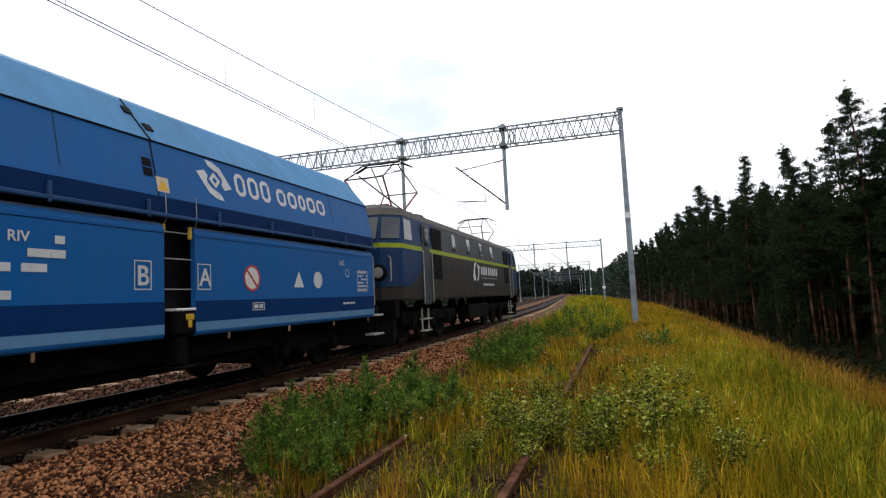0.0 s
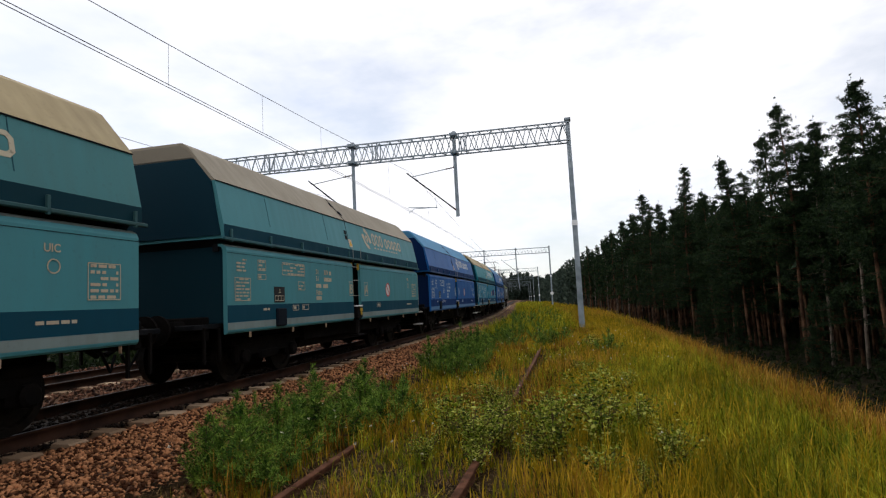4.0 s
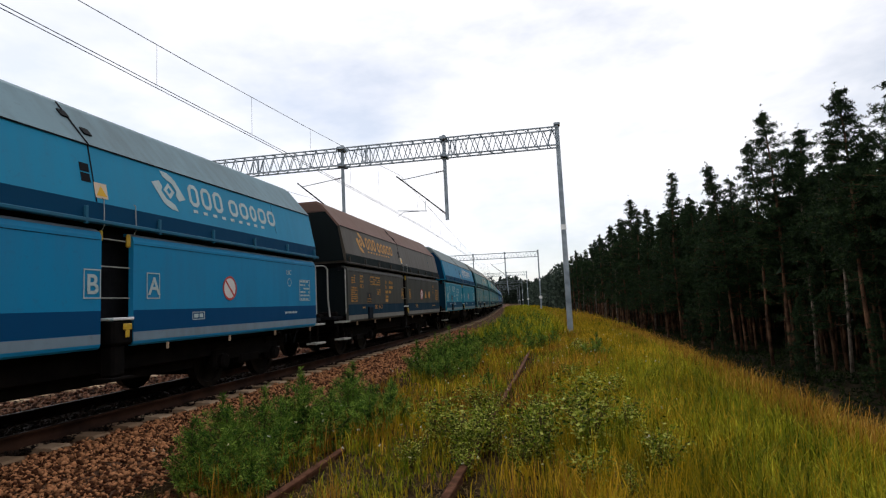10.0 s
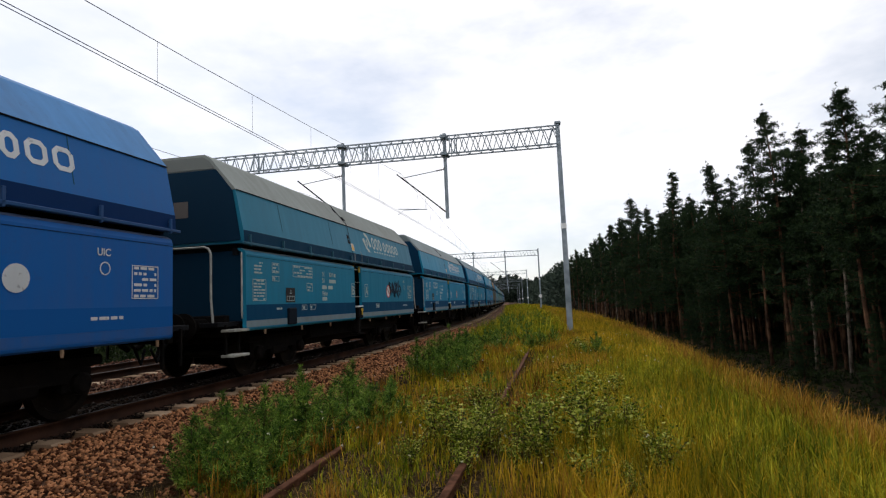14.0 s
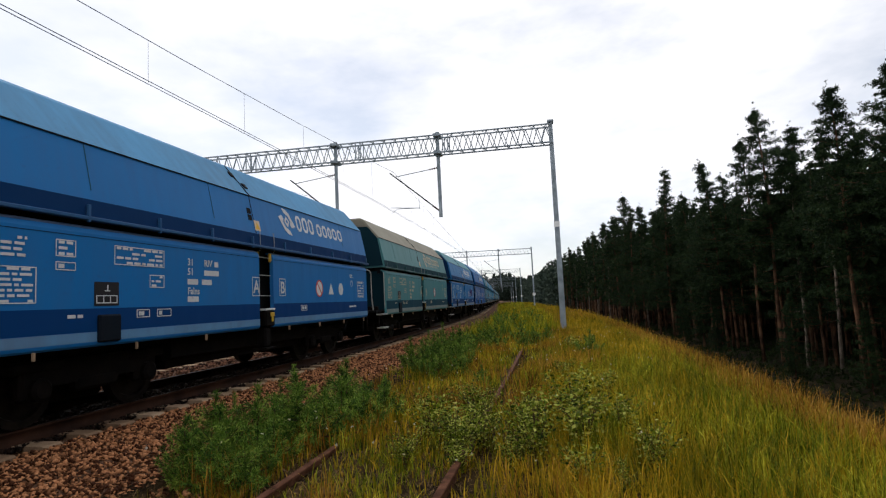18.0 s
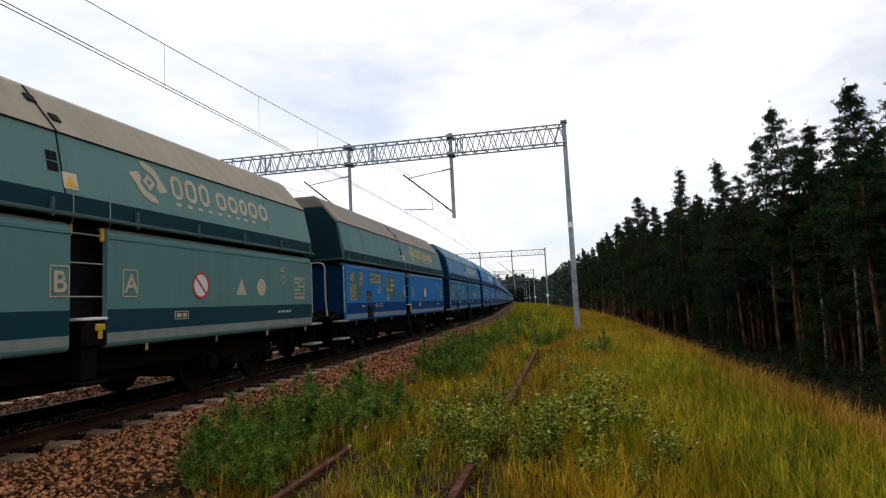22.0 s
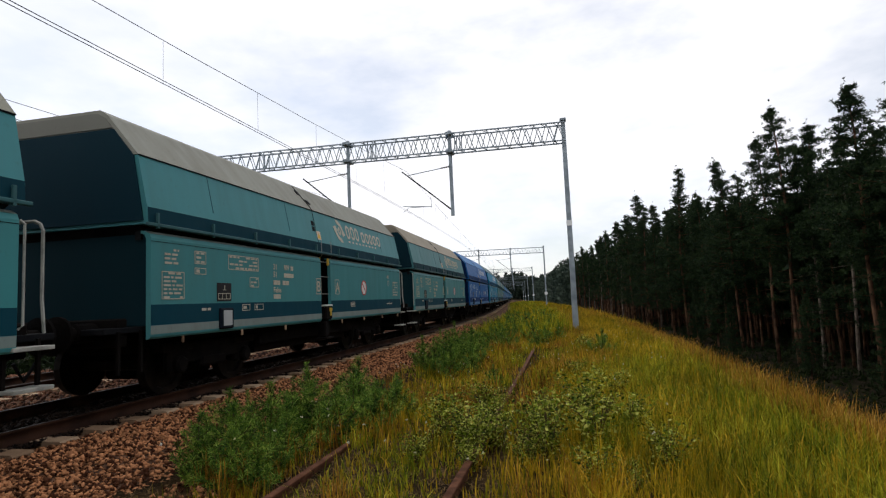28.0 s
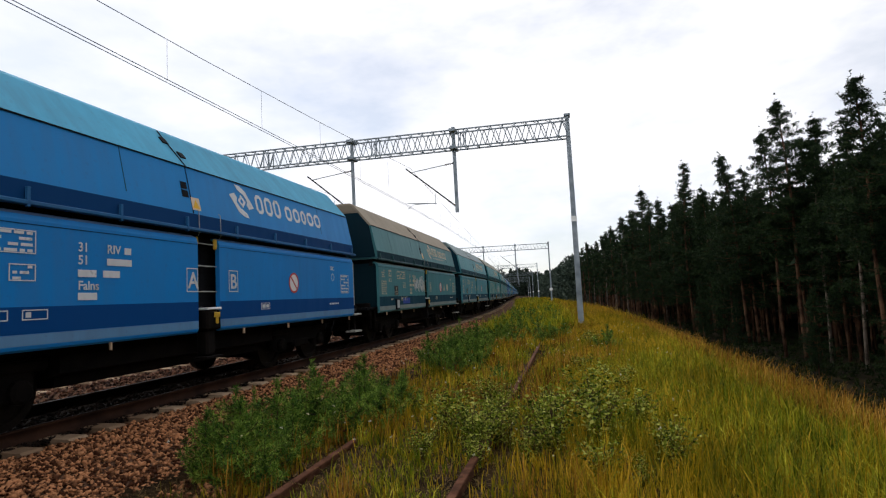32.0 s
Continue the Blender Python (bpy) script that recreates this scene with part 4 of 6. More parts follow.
# upper colour, lower colour, roof, markings, words on the look, sign set, graffiti
LIVERY = [
    (ROYAL, ROYAL, (0.060, 0.218, 0.414), WHITE, "royal blue", 2, 0),
    ((0.010, 0.200, 0.240), (0.010, 0.190, 0.290), SAND, WHITE, "turquoise blue, sand-roofed", 0, 1),
    ((0.005, 0.096, 0.305), (0.005, 0.096, 0.305), (0.068, 0.241, 0.414), WHITE, "clean royal blue", 0, 0),
    (TEAL, TEAL, BEIGE, CREAM, "faded teal with a beige roof", 0, 0),
    (DEEPTEAL, TEAL, SAND, CREAM, "faded teal with a sandy roof", 0, 0),
    ((0.034, 0.160, 0.170), (0.050, 0.185, 0.198), (0.25, 0.235, 0.195), CREAM, "dusty teal with a grey-beige roof", 0, 0),
    ((0.038, 0.138, 0.144), (0.038, 0.149, 0.161), GREY, (0.5, 0.46, 0.36), "dusty green-grey", 0, 0),
    (AZURE, (0.007, 0.205, 0.293), (0.17, 0.21, 0.21), WHITE, "turquoise blue with a grey roof", 0, 0),
    (BROWN, (0.050, 0.052, 0.046), RUSTY, ORANGE, "sooty brown, rusty-roofed", 2, 0),
    ((0.005, 0.205, 0.354), (0.006, 0.192, 0.366), (0.15, 0.23, 0.26), (0.45, 0.56, 0.56), "bright turquoise blue", 0, 0),
    ((0.006, 0.179, 0.329), (0.006, 0.192, 0.329), (0.17, 0.23, 0.25), WHITE, "turquoise blue, grey-roofed", 0, 0),
    ((0.005, 0.205, 0.342), (0.006, 0.205, 0.354), (0.19, 0.23, 0.23), WHITE, "turquoise blue with a grey roof", 0, 0),
    ((0.012, 0.149, 0.230), (0.006, 0.166, 0.268), (0.21, 0.23, 0.21), (0.42, 0.5, 0.47), "blue-green with black graffiti", 0, 2),
    (ROYAL, (0.005, 0.090, 0.305), (0.060, 0.196, 0.414), WHITE, "royal blue", 2, 0),
    ((0.005, 0.141, 0.342), (0.005, 0.141, 0.366), (0.10, 0.26, 0.30), WHITE, "blue with a turquoise roof", 2, 1),
    ((0.043, 0.161, 0.167), (0.034, 0.155, 0.172), (0.27, 0.25, 0.19), CREAM, "faded teal with a beige roof", 0, 0),
    ((0.005, 0.128, 0.345), (0.005, 0.128, 0.350), (0.068, 0.240, 0.425), WHITE, "royal blue", 2, 0),
    ((0.005, 0.141, 0.354), (0.005, 0.141, 0.366), (0.060, 0.241, 0.391), WHITE, "clean mid blue", 2, 0),
    ((0.005, 0.141, 0.268), (0.005, 0.141, 0.293), (0.09, 0.21, 0.27), (0.5, 0.5, 0.44), "deep turquoise blue", 2, 0),
    ((0.051, 0.149, 0.149), (0.004, 0.150, 0.400), (0.22, 0.185, 0.15), (0.55, 0.40, 0.13), "teal over bright blue, brown-roofed", 0, 0),
    ((0.070, 0.158, 0.145), (0.061, 0.152, 0.145), (0.286, 0.248, 0.182), CREAM, "faded grey-green with a beige roof", 2, 0),
    ((0.047, 0.144, 0.155), (0.047, 0.155, 0.167), (0.22, 0.215, 0.20), CREAM, "dusty teal with a grey roof", 2, 0),
    (AZURE, (0.006, 0.192, 0.305), (0.15, 0.23, 0.25), WHITE, "turquoise blue with a grey roof", 0, 0),
    (ROYAL, ROYAL, (0.051, 0.184, 0.414), WHITE, "royal blue", 2, 0),
    (DEEPTEAL, (0.043, 0.172, 0.172), BEIGE, CREAM, "faded teal with a beige roof", 0, 0),
    ((0.025, 0.155, 0.167), (0.024, 0.149, 0.155), (0.23, 0.23, 0.19), (0.5, 0.46, 0.36), "green-teal with a beige roof", 0, 0),
    ((0.030, 0.172, 0.184), (0.025, 0.172, 0.178), (0.25, 0.245, 0.19), CREAM, "green-teal with white graffiti", 0, 3),
    ((0.034, 0.180, 0.205), (0.036, 0.172, 0.205), (0.215, 0.270, 0.270), CREAM, "blue-grey with a grey roof", 0, 0),
    ((0.025, 0.127, 0.138), (0.025, 0.138, 0.155), (0.26, 0.215, 0.155), CREAM, "graffitied teal, sandy-roofed", 2, 3),
    ((0.004, 0.173, 0.439), (0.004, 0.173, 0.464), (0.051, 0.299, 0.460), WHITE, "clean azure blue", 0, 0),
    (TEAL, TEAL, BEIGE, CREAM, "faded teal with a beige roof", 0, 0),
]


def graffiti(kind, seed, parent):
    """A sprayed tag: a few looping scribbles side by side."""
    rnd = random.Random(seed)
    col = {1: (0.10, 0.05, 0.16), 2: (0.02, 0.03, 0.05), 3: (0.55, 0.57, 0.55)}[kind]
    start = -1.9 if seed == 28 else {1: 3.2, 2: 2.75, 3: 2.7}[kind]
    for j in range(4):
        y = start + j * 0.33
        pts = []
        for i in range(13):
            pts.append((1.5245, y + 0.34 * i / 12 + 0.13 * math.cos(i * 2.3 + j) + rnd.uniform(-0.05, 0.05), 1.80 + 0.24 * math.sin(i * 1.9 + j * 2) + rnd.uniform(-0.07, 0.07)))
        part("graffiti_stroke", Shape().tube(pts, 0.012 if kind != 1 else 0.010, 4), M_MARK, parent, "sprayed graffiti scrawl", col)


SIGN, MARKS = ("sign_disc", "sign_ring", "sign_slash"), ("triangle_mark", "dot_mark")
SHIFTED = {0: ((SIGN, -1.0), (MARKS, -0.38), (("letter", "letter_frame"), -0.2), (("emblem", "name_frame", "name_underline"), -0.3)), 2: ((SIGN, -0.26),), 13: ((MARKS, -0.38),), 8: ((("emblem", "name_frame", "name_underline"), -5.45),), 12: ((SIGN, 0.25),), 20: ((SIGN, -0.4),), 29: ((SIGN, 0.25),), 5: ((("label_box",), 0.35),), 26: ((("label_box", "waybill_plate"), 0.40),), 27: ((("label_box", "waybill_plate"), 0.40),), 23: ((SIGN, 0.15), (("triangle_mark",), 0.2)), 10: ((SIGN, 0.2), (("emblem", "name_frame", "name_underline"), 0.2))}


def build_train():
    proto = wagon()
    made = []
    for k, (up, low, roof, mark, words, signs, tag) in enumerate(LIVERY):
        w = proto if k == 0 else copy_thing(proto, Matrix())
        made.append(w)
    for k, (up, low, roof, mark, words, signs, tag) in enumerate(LIVERY):
        w = made[k]
        for o in w.children_recursive:
            nm = o.name.split(".")[0]
            clean = k in (0, 2, 13, 16, 17, 18, 23, 29)
            # One roof colour: slope lifted as if lit, end cap dimmed as shaded.
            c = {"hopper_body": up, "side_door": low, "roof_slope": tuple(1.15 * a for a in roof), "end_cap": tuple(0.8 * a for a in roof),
                 # end faces: body colours scaled down, so the paint carries their shade
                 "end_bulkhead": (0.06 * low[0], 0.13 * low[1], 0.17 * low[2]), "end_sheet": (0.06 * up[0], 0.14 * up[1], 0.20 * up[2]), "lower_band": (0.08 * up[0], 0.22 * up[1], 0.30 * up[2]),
                 "dark_stripe": (0.15 * low[0], 0.30 * low[1], 0.42 * low[2]), "walkway_rail": tuple(0.55 * a + 0.015 for a in up), "rail_post": tuple(0.55 * a + 0.015 for a in up),
                 # beige mixed in to brighten the dusty edge as if catching light
                 "dusty_edge": tuple((0.7 if clean else 0.45) * a + (0.3 if clean else 0.55) * b for a, b in zip(low, (0.40, 0.37, 0.31))),
                 "pale_stripe": (0.10, 0.24, 0.42) if clean else tuple(0.55 * a + 0.45 * b for a, b in zip((0.34, 0.33, 0.29), low))}.get(nm)
            if c is None and nm in ("emblem", "name_frame", "name_underline", "letter", "letter_frame", "number_bar", "text_block", "load_grid", "round_mark"):
                c = mark
            if k == 13 and nm in ("dark_stripe", "pale_stripe"):
                c = low
            if k == 8 and nm == "dark_stripe":
                c = (0.005, 0.030, 0.055)
            if c and nm in ("hopper_body", "side_door"):
                c = tuple(1.36 * a + 0.022 for a in c) if low[0] > 0.02 and k != 8 else tuple(1.18 * a for a in c)
            if c:
                o.color = (*c, 1)
        if signs == 2:
            part("triangle_mark", plate([(2.94, 1.58), (3.26, 1.58), (3.10, 1.87)], 1.526), M_MARK, w, "painted triangle", mark)
            part("dot_mark", plate([(3.75 + 0.155 * math.cos(a * 0.2618), 1.72 + 0.155 * math.sin(a * 0.2618)) for a in range(24)], 1.526), M_MARK, w, "painted disc", mark)
        if k in (1, 7, 8, 11, 13, 15, 16, 18, 19, 29):
            for o in w.children:
                if o.get("label") in ("painted letter A", "painted letter B"):
                    o.location.y = 1.05 if o["label"].endswith("B") else -1.05
        if k in (0, 2, 13, 16, 17, 23, 29):
            for o in [o for o in w.children if o.name.split(".")[0] == "name_underline"]:
                bpy.data.objects.remove(o)
        # each wagon has one platform end
        bare = 1 if k in (1, 4, 6, 7, 8, 11, 12, 13, 14, 15, 16, 18, 19, 24) else -1
        for o in list(w.children):
            if o.name.split(".")[0] in ("end_rail", "corner_grip", "step", "end_slab") and o.data.vertices[0].co.y * bare > 0:
                bpy.data.objects.remove(o)
        if k in (25, 26, 27, 28):
            part("waybill_plate", Shape().box(1.571, -4.21, 1.02, 1.575, -3.97, 1.27), M_SIGN, w, "pale waybill card in the box", (0.42, 0.44, 0.43))
        for names, dy in SHIFTED.get(k, ()):
            for o in w.children:
                if o.name.split(".")[0] in names:
                    o.location.y = dy
        if k == 19:
            for y0, y1, z0, z1 in ((-5.62, -4.72, 1.50, 2.18), (-2.62, -1.62, 1.56, 2.20), (-4.05, -3.0, 1.93, 2.22), (-1.35, -0.85, 1.46, 1.70)):
                part("old_paint_patch", Shape().box(1.5206, y0, z0, 1.5234, y1, z1), M_PAINT, w, "teal patch of the old paint left round the writing", (0.045, 0.150, 0.155))
        if k == 28:
            part("spray_patch", Shape().box(1.5238, -3.40, 1.14, 1.5262, -2.55, 1.33), M_PAINT, w, "sprayed bright blue patch", (0.01, 0.05, 0.30))
        if tag:
            graffiti(tag, k, w)
        tagged(w, words + " four-axle hopper wagon on the rails", "wagon", "hopper wagons of the train")
    return made


WAGONS = build_train()


def locomotive():
    """The electric locomotive at the train's head: a blue and grey box with two cabs and six axles. Origin: rail level at its middle."""
    e = new("electric_locomotive")
    hl, blue = 9.0, (0.008, 0.040, 0.115)

    def ring(z, inset, w):
        y = hl - inset
        return [(-w, -y + 0.5, z), (-w * 0.72, -y, z), (w * 0.72, -y, z), (w, -y + 0.5, z), (w, y - 0.5, z), (w * 0.72, y, z), (-w * 0.72, y, z), (-w, y - 0.5, z)]

    def shell(levels):
        s = Shape()
        v, f = [], []
        for lv in levels:
            v += ring(*lv)
        for i in range(len(levels) - 1):
            f += [(i * 8 + k, i * 8 + (k + 1) % 8, i * 8 + 8 + (k + 1) % 8, i * 8 + 8 + k) for k in range(8)]
        f += [tuple(range(8))[::-1], tuple(range(len(v) - 8, len(v)))]
        return s.add(v, f)

    part("lower_body", shell([(1.24, 0.10, 1.46), (1.30, 0.05, 1.49), (2.62, 0.0, 1.50)]), M_PAINT, e, "dark brownish grey lower body", (0.036, 0.032, 0.028))

    def wrap(sy, levels, y_in):
        """A band of paint round one cab, a little proud of the body; y_in may differ from level to level."""
        v, f = [], []
        for (z, inset, w), yi in zip(levels, y_in):
            y = hl - inset + 0.006
            for lift in (0.006, -0.02):
                a = w + lift
                v += [(a, sy * yi, z), (a, sy * (y - 0.5), z), (a * 0.72, sy * (y + lift - 0.006), z), (-a * 0.72, sy * (y + lift - 0.006), z), (-a, sy * (y - 0.5), z), (-a, sy * yi, z)]
        for i in range(5):
            f += [(i, i + 1, 13 + i, 12 + i), (6 + i, 7 + i, 19 + i, 18 + i), (i, i + 1, 7 + i, 6 + i), (12 + i, 13 + i, 19 + i, 18 + i)]
        return Shape().add(v, f + [(0, 6, 18, 12), (5, 11, 23, 17)])

    for sy in (-1, 1):
        part("cab_paint", wrap(sy, [(1.62, 0.03, 1.494), (2.615, 0.0, 1.50)], (7.9, 6.0)), M_PAINT, e, "dark blue painted cab", blue)
        part("cab_paint", wrap(sy, [(2.745, 0.0, 1.50), (3.495, 0.28, 1.44)], (6.0, 5.6)), M_PAINT, e, "dark blue painted cab", blue)
        part("buffer_beam", Shape().box(-1.42, sy * 8.75 - 0.16, 0.82, 1.42, sy * 8.75 + 0.16, 1.30, 0.03), M_GRIME, e)
    part("waist_stripe", shell([(2.62, -0.006, 1.508), (2.74, -0.002, 1.507)]), M_PAINT, e, "yellow-green waist stripe", (0.36, 0.42, 0.03))
    part("upper_body", shell([(2.74, 0.0, 1.50), (3.50, 0.28, 1.44)]), M_PAINT, e, "dark grey upper body", (0.040, 0.046, 0.056))
    part("roof", shell([(3.50, 0.25, 1.45), (3.72, 0.42, 1.30), (3.86, 0.7, 0.95), (3.92, 1.1, 0.4)]), M_ROOF, e, "sooty grey roof", (0.070, 0.064, 0.058))
    for sy in (-1, 1):
        for sx in (-1, 1):
            def win(x0, x1, name):
                y0, y1 = sy * (hl + 0.012), sy * (hl - 0.245)
                q = Shape().add([(sx * x0, y0, 2.84), (sx * x1, y0, 2.84), (sx * x1, y1, 3.44), (sx * x0, y1, 3.44), (sx * x0, y0 - sy * 0.05, 2.84), (sx * x1, y0 - sy * 0.05, 2.84), (sx * x1, y1 - sy * 0.05, 3.44), (sx * x0, y1 - sy * 0.05, 3.44)],
                                [(0, 1, 2, 3), (4, 5, 6, 7), (0, 1, 5, 4), (1, 2, 6, 5), (2, 3, 7, 6), (3, 0, 4, 7)])
                return part(name, q, M_GLASS, e, "dark cab windscreen")
            win(0.10, 0.98, "windscreen")
            part("cab_side_window", Shape().add([(sx * 1.515, sy * 8.35, 2.86), (sx * 1.515, sy * 7.75, 2.86), (sx * 1.468, sy * 7.75, 3.42), (sx * 1.468, sy * 8.25, 3.42), (sx * 1.46, sy * 8.35, 2.86), (sx * 1.46, sy * 7.75, 2.86), (sx * 1.41, sy * 7.75, 3.42), (sx * 1.41, sy * 8.25, 3.42)],
                                             [(0, 1, 2, 3), (4, 5, 6, 7), (0, 1, 5, 4), (1, 2, 6, 5), (2, 3, 7, 6), (3, 0, 4, 7)]), M_GLASS, e, "cab side window")
            part("corner_window", Shape().add([(sx * 1.12, sy * 9.0, 2.86), (sx * 1.46, sy * 8.56, 2.86), (sx * 1.42, sy * 8.35, 3.43), (sx * 1.08, sy * 8.78, 3.43), (sx * 1.08, sy * 8.9, 2.86), (sx * 1.4, sy * 8.5, 2.86), (sx * 1.36, sy * 8.3, 3.43), (sx * 1.02, sy * 8.7, 3.43)],
                                           [(0, 1, 2, 3), (4, 5, 6, 7), (0, 1, 5, 4), (1, 2, 6, 5), (2, 3, 7, 6), (3, 0, 4, 7)]), M_GLASS, e, "corner cab window")
            part("buffer", Shape().disc((sx * 0.875, sy * 9.0, 1.05), [(0, 0.14), (sy * 0.4, 0.13), (sy * 0.42, 0.24), (sy * 0.5, 0.24), (sy * 0.52, 0.15)], 1, 16), M_GRIME, e)
            part("headlight", Shape().disc((sx * 1.05, sy * 8.93, 1.98), [(0, 0.2), (sy * 0.1, 0.22), (sy * 0.14, 0.17)], 1, 18), M_DARK, e, "round dark lamp housing")
            part("headlight_lens", Shape().disc((sx * 1.05, sy * 9.06, 1.98), [(0, 0.15), (sy * 0.02, 0.13), (sy * 0.035, 0.06)], 1, 18), M_HAND, e, "pale lamp glass")
            part("grab_rail", Shape().tube([(sx * 1.28, sy * 8.90, 1.75), (sx * 1.34, sy * 8.92, 1.78), (sx * 1.34, sy * 8.92, 2.35), (sx * 1.28, sy * 8.90, 2.4)], 0.02, 6), M_HAND, e, "white grab rail")
            part("cab_door", Shape().box(sx * 1.505 - 0.012, sy * 6.6 - 0.32, 1.12, sx * 1.505 + 0.012, sy * 6.6 + 0.32, 3.42, 0.01), M_PAINT, e, "narrow cab door", (0.05, 0.06, 0.075))
            part("door_window", Shape().box(sx * 1.52 - 0.006, sy * 6.6 - 0.2, 2.80, sx * 1.52 + 0.006, sy * 6.6 + 0.2, 3.34), M_GLASS, e)
            for d in (-0.40, 0.40):
                part("door_rail", Shape().tube([(sx * 1.53, sy * 6.6 + d, 1.15), (sx * 1.56, sy * 6.6 + d, 1.2), (sx * 1.56, sy * 6.6 + d, 2.6), (sx * 1.53, sy * 6.6 + d, 2.65)], 0.018, 6), M_HAND, e, "pale door handrail")
            part("louvre_panel", louvre(sx, sy * 5.55, 1.85, 3.40), M_DARK, e, "dark louvred grille")
            part("entry_step", Shape().box(sx * 1.42 - 0.1, sy * 6.6 - 0.28, 0.35, sx * 1.42 + 0.1, sy * 6.6 + 0.28, 0.39, 0.008).box(sx * 1.42 - 0.1, sy * 6.6 - 0.28, 0.68, sx * 1.42 + 0.1, sy * 6.6 + 0.28, 0.72, 0.008).box(sx * 1.4 - 0.02, sy * 6.6 - 0.3, 0.35, sx * 1.4 + 0.02, sy * 6.6 - 0.26, 1.0).box(sx * 1.4 - 0.02, sy * 6.6 + 0.26, 0.35, sx * 1.4 + 0.02, sy * 6.6 + 0.3, 1.0), M_HAND, e, "pale cab steps")
        part("snow_plough", Shape().prism([(-1.3, 0.18), (1.3, 0.18), (1.35, 0.8), (-1.35, 0.8)], min(sy * 8.7, sy * 8.85), max(sy * 8.7, sy * 8.85)), M_DARK, e)
        # bogie with three axles
        b = part("bogie", Shape().box(-1.0, sy * 5.2 - 2.4, 0.62, 1.0, sy * 5.2 + 2.4, 0.88, 0.05), M_GRIME, e, "grimy three-axle bogie")
        for sx in (-1, 1):
            s = Shape().box(sx * 1.08 - 0.08, sy * 5.2 - 2.6, 0.60, sx * 1.08 + 0.08, sy * 5.2 + 2.6, 0.92, 0.05)
            for i in (-1, 0, 1):
                s.box(sx * 1.1 - 0.1, sy * 5.2 + i * 1.75 - 0.2, 0.42, sx * 1.1 + 0.1, sy * 5.2 + i * 1.75 + 0.2, 0.85, 0.05)
                for d in (-0.42, 0.42):
                    s.disc((sx * 1.1, sy * 5.2 + i * 1.75 + d, 0.72), [(-0.17, 0.09), (0.15, 0.09)], 2, 10)
            part("side_frame", s, M_GRIME, b)
        for i in (-1, 0, 1):
            s = Shape().tube([(-1.0, 0, 0), (1.0, 0, 0)], 0.1, 8)
            for sx in (-1, 1):
                s.disc((sx * 0.755, 0, 0), [(-0.065, 0.5), (-0.065, 0.625), (0.065, 0.625), (0.065, 0.5), (0.03, 0.45), (0.03, 0.2), (0.07, 0.18)], 0, 24)
            part("wheelset", s, M_WHEEL, e, "worn steel wheelset").location = (0, sy * 5.2 + i * 1.75, 0.625)
        pantograph(e, sy * 6.0, raised=(sy < 0))
    for sx in (-1, 1):
        for y in (-3.6, -1.6, 0.4, 2.4):
            part("engine_room_window", Shape().add([(sx * 1.512, y - 0.22, 2.84), (sx * 1.512, y + 0.22, 2.84), (sx * 1.463, y + 0.22, 3.40), (sx * 1.463, y - 0.22, 3.40), (sx * 1.45, y - 0.22, 2.84), (sx * 1.45, y + 0.22, 2.84), (sx * 1.40, y + 0.22, 3.40), (sx * 1.40, y - 0.22, 3.40)],
                                                [(0, 1, 2, 3), (4, 5, 6, 7), (0, 1, 5, 4), (1, 2, 6, 5), (2, 3, 7, 6), (3, 0, 4, 7)]), M_GLASS, e, "narrow machine-room window")
        part("equipment_box", Shape().box(sx * 1.2 - 0.2, -1.6, 0.45, sx * 1.2 + 0.2, 1.6, 0.98, 0.03), M_GRIME, e)
        for blade in ([(-1.15, 2.02), (-0.92, 2.52), (-0.55, 2.62), (-0.80, 2.38), (-0.84, 2.16), (-0.70, 1.95), (-0.95, 1.86)], [(-0.05, 2.46), (-0.25, 1.95), (-0.62, 1.84), (-0.38, 2.08), (-0.34, 2.28), (-0.45, 2.54)]):
            part("emblem_blade", Shape().add(*_flat(sx, blade)), M_SIGN, e, "white curved emblem band", (0.75, 0.76, 0.77))
        for i in range(8):
            y = 0.15 + i * 0.40 + (0.1 if i > 2 else 0)
            part("name_slab", Shape().add(*_flat(sx, [(y, 2.13), (y + 0.2, 2.13), (y + 0.27, 2.2), (y + 0.27, 2.47), (y + 0.08, 2.47), (y, 2.38)])), M_SIGN, e, "plain white slab", (0.70, 0.71, 0.72))
        part("name_underline", Shape().add(*_flat(sx, [(0.2, 1.99), (3.2, 1.99), (3.2, 2.02), (0.2, 2.02)])), M_SIGN, e, "thin white bar", (0.4, 0.4, 0.4))
        part("number_block", Shape().add(*_flat(sx, [(0.5, 1.70), (2.6, 1.70), (2.6, 1.79), (0.5, 1.79)])), M_SIGN, e, "white bar where the number stands", (0.55, 0.55, 0.55))
    for y in (-2.2, 1.2):
        part("roof_equipment", Shape().box(-0.6, y - 0.9, 3.85, 0.6, y + 0.9, 4.02, 0.05), M_GRIME, e)
    part("roof_conductor", Shape().disc((0.3, -3.4, 3.9), [(0, 0.09), (0.15, 0.06), (0.18, 0.1), (0.3, 0.06)], 2, 10).disc((-0.3, -3.1, 3.9), [(0, 0.09), (0.15, 0.06), (0.18, 0.1), (0.3, 0.06)], 2, 10).tube([(0.3, -3.4, 4.2), (0, -3.2, 4.3), (-0.3, -3.1, 4.2), (-0.2, -1.5, 4.15)], 0.02, 5), M_DARK, e)
    return tagged(e, "dark blue and grey six-axle electric locomotive, yellow-green stripe", "locomotive")


